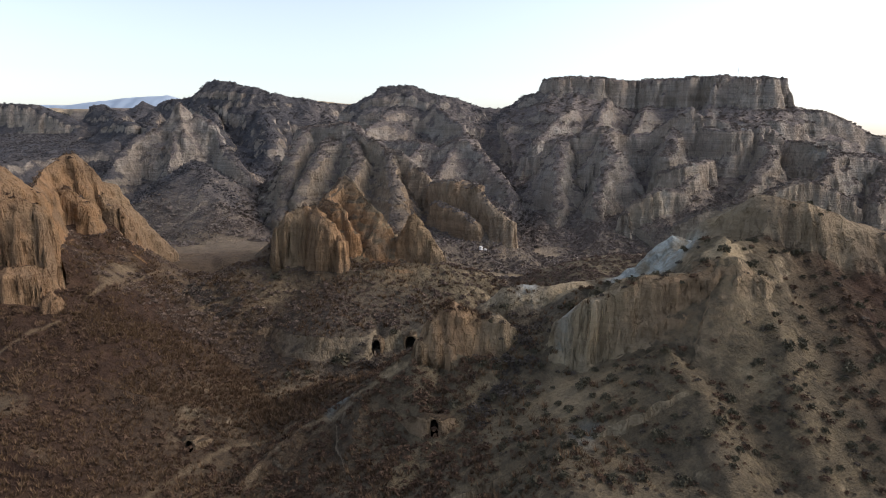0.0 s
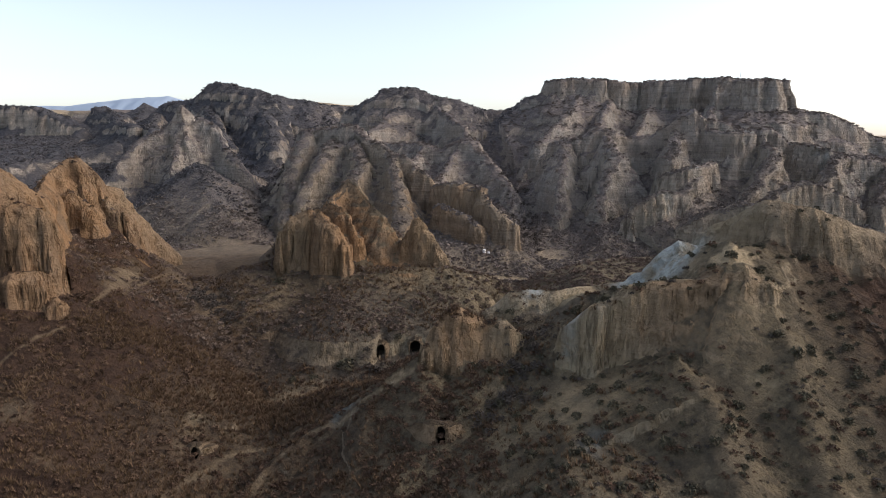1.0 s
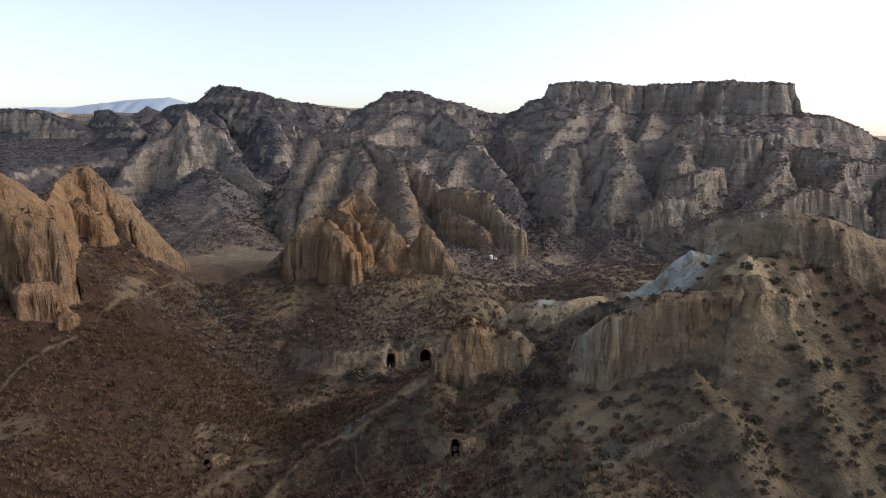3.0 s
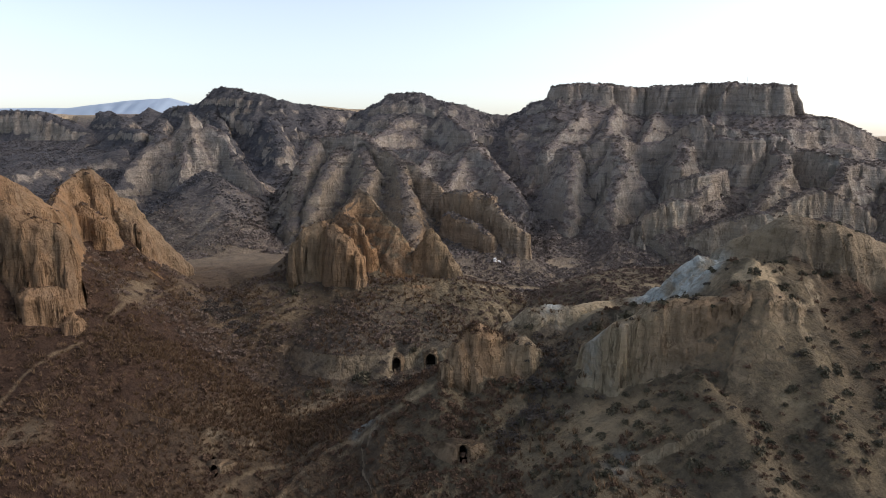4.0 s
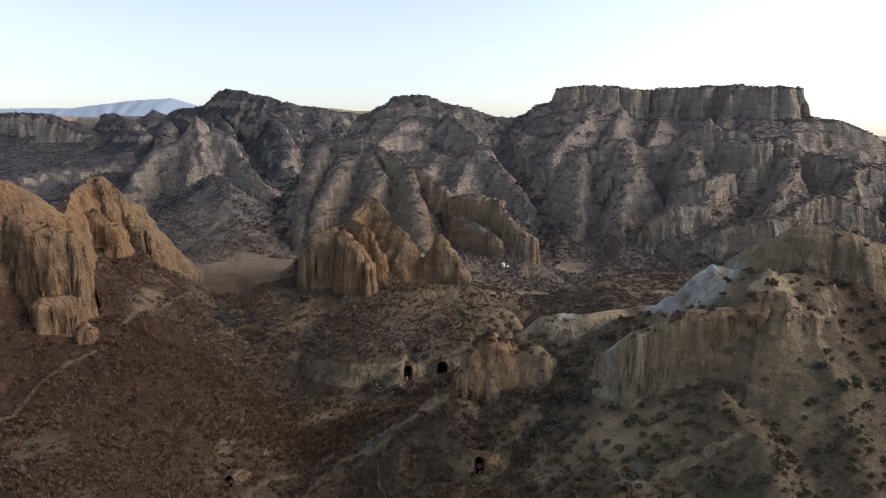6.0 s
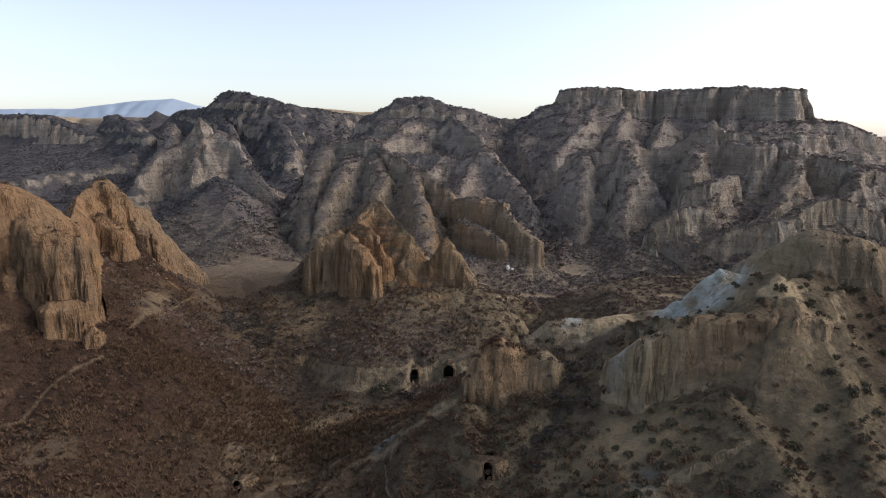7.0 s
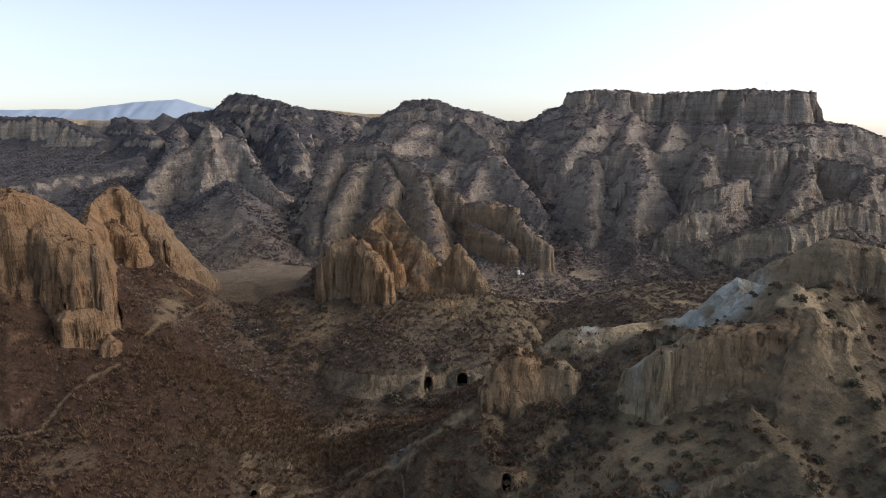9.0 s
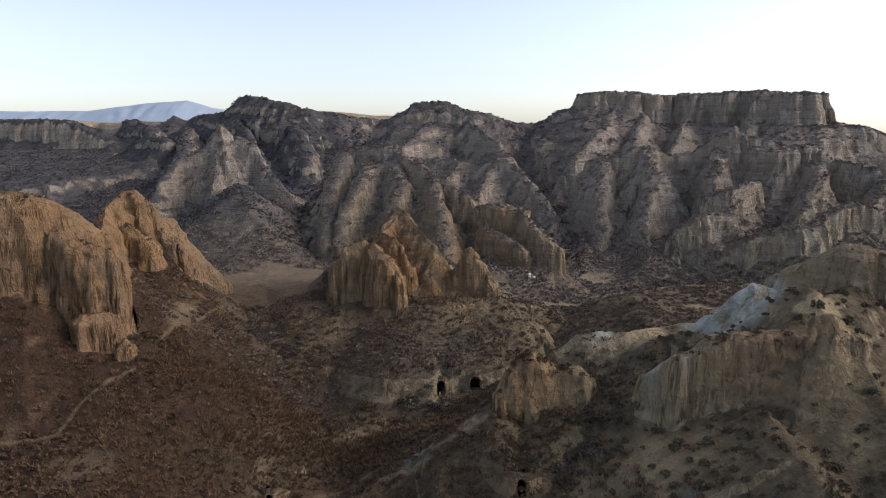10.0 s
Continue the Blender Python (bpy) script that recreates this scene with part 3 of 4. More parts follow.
form("east_hill", 0.22, 36, dict(rough=0.45, lump=0.6), [
    dict(nodes=[(31.4, 101.5, 6.2, 2.2), (34.2, 100.8, 9.6, 2.8), (36.8, 100.4, 11.8, 2.4), (39.4, 99.4, 10.8, 1.6)], steps=[(1.4, 2.0), (1.6, 2.4)], tail=0.7, flute=(1.8, 5, 0.5, 2.0), dome=1.8, lump=1.0),
    dict(nodes=[(38.6, 94, 12, 1), (39.8, 91, 13, 1.2), (40, 88, 13, 1.2), (38.6, 86, 12.6, 1.0), (47, 92, 12.5, 1.5)], steps=[(1.4, 0.6)], tail=1.15, flute=(1.4, 7, 0.4, 2.3)),
    dict(nodes=[(17.6, 88, 2.0, 0.8), (20, 84.8, 5.4, 1.0), (24, 84.6, 7.8, 1.4), (30, 84.4, 8.9, 1.6), (34.4, 83, 9.8, 1.3), (38, 84.6, 11.2, 1.3), (41, 82, 10, 1.2), (43.5, 83.5, 8.6, 1.0)], steps=[(0.6, 4.2), (0.5, 0.4), (0.9, 4.4)], tail=0.6, vary=0.22, flute=(4.6, 5.5, 0.6, 2.2), lump=0.9),
    dict(nodes=[(19, 93, 1.4, 1.2), (22, 97.6, 4.0, 1.8), (30, 93.5, 5.2, 2.5), (35, 92.5, 7.4, 1.5)], tail=0.6, flute=(1.8, 7, 0.6, 2.3)),
    dict(nodes=[(41.3, 79.5, 6.2, 0.6), (42, 76, 3.4, 1.0), (40, 68, -1.4, 1.5), (38, 56, -8.5, 2), (37, 40, -18, 3)], tail=0.75, flute=(1.2, 10, 0.4, 3)),
    dict(nodes=[(28.2, 77, 0.8, 1.0), (30.4, 70, -1.4, 1.5), (29, 60, -6.2, 2), (23, 45, -15, 3)], tail=0.52, flute=(1.2, 8, 0.4, 2.6)),
    dict(nodes=[(17.5, 86.5, -2.8, 0.6), (15, 82, -6.6, 0.8), (13.5, 74, -11, 1.0), (10, 62, -16.5, 1.5)], tail=0.6, flute=(1.2, 5, 0.5, 2.2)),
    dict(nodes=[(42, 102, 13.6, 0.8), (46, 100, 16.6, 1), (48.6, 98, 18.4, 1.6), (51, 96.5, 18.2, 1.8), (54.5, 95, 17.6, 1.8), (60.5, 95, 15, 1.8), (80, 98, 9.5, 4), (105, 104, 6, 6)], steps=[(1.2, 2.6), (1.2, 2.6)], tail=0.62, flute=(2.6, 6, 0.5, 2.4), vary=0.35, dome=1.2, lump=0.9)])


def form_height(name, x, y):
    z = np.full(x.shape, -99.0)
    r = FORMS[name][1]
    for spec in FORMS[name][2]:
        xs, ys = [n[0] for n in spec["nodes"]], [n[1] for n in spec["nodes"]]
        inside = (x > min(xs) - r) & (x < max(xs) + r) & (y > min(ys) - r) & (y < max(ys) + r)
        if inside.any():
            z[inside] = merged(z[inside], ridge(x[inside], y[inside], **spec), BLEND.get(name, 0.01))
    return z


def total_height(x, y, skip=None):
    z = ground_height(x, y)
    for name in FORMS:
        if name != skip:
            x0, x1, y0, y1 = reach_of(name)
            inside = (x > x0) & (x < x1) & (y > y0) & (y < y1)
            if inside.any():
                z[inside] = np.maximum(z[inside], form_height(name, x[inside], y[inside]))
    return z


def reach_of(name):
    r = FORMS[name][1]
    xs = [n[0] for s in FORMS[name][2] for n in s["nodes"]]
    ys = [n[1] for s in FORMS[name][2] for n in s["nodes"]]
    return min(xs) - r, max(xs) + r, min(ys) - r, max(ys) + r


def spot(x, y, cx, cy, r):
    return np.clip(1.3 - np.hypot(x - cx, y - cy) / r, 0, 1)


def track(x, y, nodes, wide):
    return np.clip((wide - along(x, y, [(*p, 0) for p in nodes])[0]) / (0.4 * wide) + 0.2 * fbm(x, y, 2.0, 2, 31), 0, 1)


def geology(x, y):
    """The values that the rock's material reads, by place."""
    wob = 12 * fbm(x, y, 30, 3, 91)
    # grows with distance and drives the painted haze tint
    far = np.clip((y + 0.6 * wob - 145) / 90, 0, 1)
    warm = np.clip(1.25 - np.hypot(x + 71, y - 120 + wob * 0.3) / 38, 0, 1) + np.clip(1.3 - np.hypot(x + 18, y - 143) / 20, 0, 1)
    warm = np.clip(warm + 0.45 * np.clip(1.3 - np.hypot(x - 8, y - 187) / 25, 0, 1) + 0.4 * np.clip(1.4 - np.hypot((x + 28) / 1.3, y - 195) / 28, 0, 1) + 0.5 * np.clip(1.2 - np.hypot((x - 33) / 1.3, y - 83) / 9, 0, 1) + 0.7 * np.clip(1.2 - np.hypot(x - 1, y - 92) / 9, 0, 1), 0, 1)
    red = np.clip((-4 - x + wob) / 48, 0, 1) * np.clip((200 - y) / 50, 0, 1)
    red = np.maximum(red, np.clip((x - 44 + 0.4 * wob) / 14, 0, 1) * np.clip((120 - y) / 20, 0, 1))
    ragged = 0.5 + 0.9 * fbm(x, y, 3.0, 3, 33)
    pale = np.clip(spot(x, y, 34.2, 99.8, 6.6) * 1.7, 0, 1) * 0.85
    for cx, cy, r, k in ((20.3, 82.6, 1.4, 0.5), (17.6, 85.5, 1.6, 0.45), (14, 100.5, 2.2, 0.6), (12.3, 82, 1.2, 0.3), (-16, 90, 2, 0.4), (17, 69, 2.5, 0.25), (69.7, 201, 2.6, 0.35), (108, 233, 3.0, 0.35), (93, 192, 2.4, 0.25), (3, 201, 2.4, 0.4), (130, 222, 3.0, 0.35), (60, 232, 2.6, 0.35), (82, 211, 2.4, 0.3)):
        pale = np.maximum(pale, k * np.clip(spot(x, y, cx, cy, r) * ragged * 1.4, 0, 1))
    straw = np.clip(spot(x, y, 38.8, 86.2, 2.4) * 2.5 + spot(x, y, 20.8, 101.0, 3.0) * 1.8, 0, 0.62)
    straw = np.maximum(straw, np.clip(1.2 * spot(x, y, -60, 170, 26) * (0.75 + 0.3 * fbm(x, 2.5 * y, 12, 4, 41)), 0, 0.14) * np.clip((y - 140 + 3 * fbm(x, y, 8, 2, 43)) / 4, 0, 1) * np.clip((-36 - x) / 4, 0, 1) * np.clip((188 - y) / 4, 0, 1))
    for nodes, wide, k in (([(-80, 76), (-65.3, 83), (-64.6, 88), (-63, 93.5), (-61, 97)], 0.35, 0.2), ([(-61, 104), (-60.5, 115), (-60.4, 127.6), (-57, 140)], 0.4, 0.22),
                           ([(-38, 64), (-36, 74), (-34.2, 81.1), (-32.7, 86.4), (-30.2, 89.3), (-23.9, 92.1), (-20.5, 93.1), (-16.2, 93.9), (-11.8, 94.9)], 0.4, 0.2), ([(-5.4, 89.6), (-9.2, 89.6), (-15.9, 88.6), (-21.7, 87.8), (-27, 84)], 0.5, 0.2), ([(14, 168), (40, 172), (60, 176)], 1.0, 0.3)):
        straw = np.maximum(straw, k * track(x, y, nodes, wide))
    straw = np.maximum(straw, np.clip(0.9 * spot(x, y, -46, 136, 13) * (0.6 + 0.6 * fbm(x, y, 7, 3, 45)), 0, 0.16))
    straw = np.maximum(straw, 0.6 * (y > 470))
    straw = np.maximum(straw, 0.35 * np.clip(fbm(x, y, 14, 3, 61) * 1.6 - 0.5, 0, 1) * (y < 200))
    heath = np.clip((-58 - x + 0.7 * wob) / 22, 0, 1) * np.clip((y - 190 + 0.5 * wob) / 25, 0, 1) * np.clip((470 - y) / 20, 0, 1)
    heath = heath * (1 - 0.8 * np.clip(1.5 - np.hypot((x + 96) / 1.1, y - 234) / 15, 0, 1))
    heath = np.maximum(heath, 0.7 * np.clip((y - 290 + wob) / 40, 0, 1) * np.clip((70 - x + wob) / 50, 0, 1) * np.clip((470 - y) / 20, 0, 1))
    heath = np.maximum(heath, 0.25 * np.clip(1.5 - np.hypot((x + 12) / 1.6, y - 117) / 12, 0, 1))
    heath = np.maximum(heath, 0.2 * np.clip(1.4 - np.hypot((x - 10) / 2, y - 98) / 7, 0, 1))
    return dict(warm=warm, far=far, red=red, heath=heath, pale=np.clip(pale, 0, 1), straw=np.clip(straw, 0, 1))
# ---- end of terrain arithmetic ----


def sheet(name, xs, ys, z, keep, material, masks=True, bulge=0.0, bare=None):
    """A height sheet as one mesh; faces with no kept corner are left out."""
    nx, ny = len(xs), len(ys)
    gx, gy = np.meshgrid(xs, ys)
    idx = np.arange(nx * ny).reshape(ny, nx)
    quads = np.stack([idx[:-1, :-1], idx[:-1, 1:], idx[1:, 1:], idx[1:, :-1]], -1).reshape(-1, 4)
    quads = quads[keep.ravel()[quads].any(1)]
    mid = np.stack([gx, gy, z], -1).reshape(-1, 3)[quads].mean(1)
    open_to = np.zeros(len(quads), bool)
    for cx, cy, floor, wide, high, turn, fw, fh, label in CAVES:
        c, s = math.cos(radians(turn)), math.sin(radians(turn))
        lx, ly = (mid[:, 0] - cx) * c + (mid[:, 1] - cy) * s, (mid[:, 1] - cy) * c - (mid[:, 0] - cx) * s
        open_to |= (np.abs(lx) < wide / 2 - 0.02) & (ly > -0.8) & (ly < 3.4) & (mid[:, 2] > floor - 0.1) & (mid[:, 2] < floor + high * 0.95)
    quads = quads[~open_to]
    used = np.unique(quads)
    remap = np.full(nx * ny, -1)
    remap[used] = np.arange(len(used))
    quads = remap[quads]
    co = np.stack([gx, gy, z], -1)
    if bulge:
        step = xs[1] - xs[0]
        zy, zx = np.gradient(z, step)
        g = np.hypot(zx, zy) + 1e-6
        size = 2.2 + 5.0 * bulge
        n = grain((gx + gy) / size, z / size * 1.2 + 5, 201) + 0.7 * grain((gx - gy) / (0.55 * size), z / (0.5 * size), 202) + 0.5 * grain((gx + 0.4 * gy) / (0.3 * size), z / (0.25 * size), 203) + 0.6 * grain(0.05 * (gx + gy), z / (0.3 * size), 204)
        push = 1.5 * bulge * np.clip((g - 0.8) / 1.5, 0, 1) * n
        co[..., 0] -= push * zx / g
        co[..., 1] -= push * zy / g
    co = co.reshape(-1, 3)[used]
    me = bpy.data.meshes.new(name)
    me.vertices.add(len(co))
    me.vertices.foreach_set("co", co.astype(np.float32).ravel())
    me.loops.add(quads.size)
    me.loops.foreach_set("vertex_index", quads.ravel().astype(np.int32))
    me.polygons.add(len(quads))
    me.polygons.foreach_set("loop_start", np.arange(0, quads.size, 4, dtype=np.int32))
    me.polygons.foreach_set("use_smooth", np.ones(len(quads), bool))
    if bare is not None:
        me.attributes.new("bare", "FLOAT", "POINT").data.foreach_set("value", bare.ravel()[used].astype(np.float32))
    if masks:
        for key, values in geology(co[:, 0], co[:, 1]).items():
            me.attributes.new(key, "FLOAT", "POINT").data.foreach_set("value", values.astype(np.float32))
    me.update(calc_edges=True)
    me.materials.append(material)
    return new(name, me)


PIECES = dict(
    mesa=["cap", "shoulder", "terrace", "rib", "rib", "rib", "rib"], ridge_back=["crest", "rib", "rib", "rib"], ridge_west=["crest", "rib", "rib", "rib", "rib"],
    west_cliffs=["cliff_wall", "spur", "spur", "rib"], tableland=["plateau", "knob"], spire_ridge=["spire", "flank", "flank", "rib", "talus_mound", "wing"],
    massif=["crest", "rib", "rib", "rib", "rib"], hump=["crest", "rib", "rib"], towers=["wall", "tower", "tower"],
    east_massif=["crest", "shoulder", "rib", "rib", "rib", "bastion", "rib", "rib", "rib"], east_spurs=["spur", "spur", "spur"],
    front_massif=["tower", "tower", "cone", "shoulder", "shoulder", "pinnacle"], west_butte=["summit_wall", "front_tower", "tower_foot", "stump", "crest", "buttress", "buttress"],
    west_spur=["spur", "spur", "spur", "low_bluff"], bench=["terrace", "terrace"], knoll=["knob", "saddle", "spur"], east_hill=["white_dome", "hilltop", "cliff", "shelf", "spur", "spur", "spur", "bluff"])
PIECE_LABELS = dict(white_dome="chalk-white bare dome", cliff="ochre cliff with dark clefts", talus_mound="dark scrub-covered mound", cone="pointed clay cone", pinnacle="orange clay pinnacle")


def clumps(mask):
    """The parts of a mask that hang together, largest first."""
    fat = mask.copy()
    for a, b in ((fat[1:], mask[:-1]), (fat[:-1], mask[1:]), (fat[:, 1:], mask[:, :-1]), (fat[:, :-1], mask[:, 1:])):
        a |= b
    wide = fat.copy()
    wide[:, 1:] |= fat[:, :-1]
    wide[:, :-1] |= fat[:, 1:]
    runs, boss, above = [], [], []

    def top(k):
        while boss[k] != k:
            boss[k] = boss[boss[k]]
            k = boss[k]
        return k
    for row in range(wide.shape[0]):
        edge = np.flatnonzero(np.diff(np.concatenate([[0], wide[row].astype(np.int8), [0]])))
        here = []
        for a, b in zip(edge[::2], edge[1::2]):
            k = len(boss)
            boss.append(k)
            runs.append((row, a, b))
            here.append((a, b, k))
            for c, d, m in above:
                if c < b and d > a:
                    boss[top(m)] = top(k)
        above = here
    out = {}
    for k, (row, a, b) in enumerate(runs):
        out.setdefault(top(k), np.zeros(mask.shape, bool))[row, a:b] = True
    found = [m & mask for m in out.values()]
    return sorted(found, key=lambda m: -m.sum())


def build_form(name, title, label, category):
    """One landform: an empty at its foot that holds a mesh for each of its ridges."""
    res, r = FORMS[name][:2]
    specs = FORMS[name][2]
    first = specs[0]["nodes"][0]
    base = new(title)
    base.location = (first[0], first[1], 0)
    for k, spec in enumerate(specs):
        px, py = [n[0] for n in spec["nodes"]], [n[1] for n in spec["nodes"]]
        xs, ys = np.arange(min(px) - r, max(px) + r, res), np.arange(min(py) - r, max(py) + r, res)
        gx, gy = np.meshgrid(xs, ys)
        d, (crest, wide, u, side) = spine(gx, gy, spec["nodes"])
        fl, lean = spec["flute"], spec.get("lean", 1.3)
        slack = d - wide - 1.3 * fl[0] - 2.0 * fl[2] - 2.2 * lean * sum(s[0] for s in spec.get("steps", ()))
        low = ground_height(gx, gy) - 0.4
        cand = crest + 2.5 * spec["rough"] + 1.5 - np.clip(slack, 0, None) * spec.get("tail", 0.7) > low
        wider = cand.copy()
        for n in (1, 2):
            wider[n:] |= cand[:-n]
            wider[:-n] |= cand[n:]
            wider[:, n:] |= cand[:, :-n]
            wider[:, :-n] |= cand[:, n:]
        z = low - 3.0
        z[wider] = ridge(gx[wider], gy[wider], **spec)
        own = z.copy()
        keep = cand & (z > low)
        live = wider & (z > low - 1.0)
        for other in specs[:k] + specs[k + 1:]:
            qx, qy = [n[0] for n in other["nodes"]], [n[1] for n in other["nodes"]]
            m = live & (gx > min(qx) - r) & (gx < max(qx) + r) & (gy > min(qy) - r) & (gy < max(qy) + r)
            if m.any():
                rival = ridge(gx[m], gy[m], **other)
                keep[m] &= own[m] > rival - 0.3
                live[m] = own[m] > rival - 2.0
                z[m] = merged(z[m], rival, BLEND.get(name, 0.01))
        if keep.any():
            keep[keep] = z[keep] > total_height(gx[keep], gy[keep], name) - 0.4
        if not keep.any():
            continue
        piece = PIECES[name][k]
        bare = None
        if name in ("west_butte", "knoll", "towers") or piece in ("bluff", "cliff", "white_dome", "tower", "pinnacle"):
            bare = np.clip(z - (crest - sum(s[1] for s in spec.get("steps", ())) - 0.5), 0, 1)
        for j, clump in enumerate(clumps(keep)):
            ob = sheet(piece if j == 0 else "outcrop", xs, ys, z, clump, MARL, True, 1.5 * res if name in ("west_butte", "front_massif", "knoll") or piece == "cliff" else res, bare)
            ob.parent = base
            ob.location = (-first[0], -first[1], 0)
            tagged(ob, PIECE_LABELS.get(piece, "") if j == 0 else "")
    return tagged(base, label, category)


def cliff_at(x, z, y0, y1):
    """Where the land, going ahead from y0, first rises above z."""
    ys = np.arange(y0, y1, 0.1)
    h = total_height(np.full(ys.shape, float(x)), ys)
    return float(ys[np.argmax(h > z)])


# the dug caves: place, floor, width, height, turn, width and height of the face, label
CAVES = [
    (-1.2, cliff_at(-1.2, -11.5, 76, 94) - 0.2, -11.8, 1.15, 2.1, 0, 5.0, 2.7, "arched cave doorway dug into yellowish clay"),
    (-12.7, cliff_at(-12.7, -12.2, 112, 124) - 0.5, -12.9, 1.45, 2.0, 0, 2.8, 2.8, "small square-arched cave doorway in the bluff"),
    (-6.2, cliff_at(-6.2, -12.4, 115.5, 124) - 0.5, -13.2, 2.0, 2.5, 0, 3.4, 3.3, "wide dark cave mouth in the bluff"),
    (-36.3, cliff_at(-36.3, -17.4, 84, 96), -17.8, 1.0, 2.2, 20, 3.6, 2.6, "narrow cave doorway beside the footpath")]


build_form("mesa", "mesa", "flat-topped grey-brown clay mesa with fluted cliffs", "rock formation")
build_form("ridge_back", "ridge", "dark scrub-covered badland ridge with a broken crest", "rock formation")
build_form("ridge_west", "ridge", "long grey-brown badland ridge with a blocky summit", "rock formation")
build_form("west_cliffs", "cliff", "grey fluted cliffs above dark scrub slopes", "rock formation")
build_form("tableland", "tableland", "far grey tableland with dry grass on its rim", "rock formation")
build_form("spire_ridge", "spire_ridge", "pale fluted clay spire on a steep ridge", "rock formation")
build_form("massif", "massif", "grey-tan clay massif with fluted cliffs", "rock formation")
build_form("hump", "hump", "rounded scrub-covered clay hump", "rock formation")
build_form("towers", "clay_tower", "row of tan clay towers with deep clefts", "rock formation")
build_form("east_massif", "massif", "stepped grey clay massif with scrub ledges", "rock formation")
build_form("east_spurs", "spur", "low fluted clay spurs at the foot of the massif", "rock formation")
build_form("front_massif", "rock_tower", "ochre clay towers and a pointed cone", "rock formation")
build_form("west_butte", "butte", "ochre clay butte with sheer fluted walls", "rock formation")
build_form("west_spur", "hillside", "red-brown scrub hillside below the butte", "hillside")
build_form("bench", "slope", "red-brown scrub slope ending in a low cave bluff", "hillside")
build_form("knoll", "knoll", "yellowish clay knoll with a cave at its foot", "rock formation")
build_form("east_hill", "hill", "yellow-grey clay hill dotted with dark shrubs", "hill")

gx_a, gy_a = np.arange(-130, 130, 0.6), np.arange(20, 250, 0.6)
gxs = np.concatenate([[-4500, -1500, -600, -350, -200], gx_a, [200, 350, 600, 1500, 4500]])
gys = np.concatenate([[-4500, -1000, -200, -40], gy_a, np.arange(255, 700, 8), [900, 1500, 4500]])
gz = ground_height(*np.meshgrid(gxs, gys))
ground = tagged(sheet("ground", gxs, gys, gz, np.ones(gz.shape, bool), MARL), "red-brown earth with dry grass and scrub", "ground", kind="structure")


# ---- distance ----
def plain(name, colour, rough=0.9, spread=0.25, size=3.0):
    m, n, l, b = nodes_of(name)
    geo = n.new("ShaderNodeNewGeometry")
    f = noise_node(n, l, geo.outputs["Position"], size, 5)
    c = mix(n, l, ramp(n, l, f, 0.3, 0.7), tuple(v * (1 - spread) for v in colour), tuple(v * (1 + spread) for v in colour))
    l.new(c, b.inputs["Base Color"])
    b.inputs["Roughness"].default_value = rough
    return m


mx, my = np.arange(-3300, -900, 15.0), np.arange(3250, 4000, 15.0)
ax, ay = np.meshgrid(mx, my)
rise = ridge(ax, ay, [(-3300, 3600, 170, 10), (-2200, 3550, 168, 10), (-2050, 3550, 168, 10), (-1775, 3550, 200, 10), (-1500, 3550, 222, 10), (-1360, 3550, 182, 10), (-1000, 3600, 120, 10)], tail=0.5, flute=(60, 260, 25, 90), rough=4.0, seed=400)
# the blue is aerial haze painted as the mountain's base colour
mountain = tagged(sheet("mountain", mx, my, rise, rise > -60, plain("haze_blue", (0.33, 0.40, 0.48), 1.0, 0.03, 0.004), False), "distant blue mountain range in evening haze", "mountain", kind="structure")


# ---- helpers for things ----
def part(name, verts, faces, material, parent=None, label="", smooth=False):
    me = bpy.data.meshes.new(name)
    me.from_pydata([tuple(v) for v in verts], [], [tuple(f) for f in faces])
    me.update()
    if smooth:
        me.polygons.foreach_set("use_smooth", np.ones(len(me.polygons), bool))
    me.materials.append(material)
    ob = new(name, me)
    ob.parent = parent
    return tagged(ob, label)


def at(x, y):
    return float(total_height(np.array([x], float), np.array([y], float))[0])


# ---- caves ----
# near-black colour for the walls inside the passages
DEEP = plain("cave_dark", (0.035, 0.028, 0.022), 1.0, 0.3, 2.0)


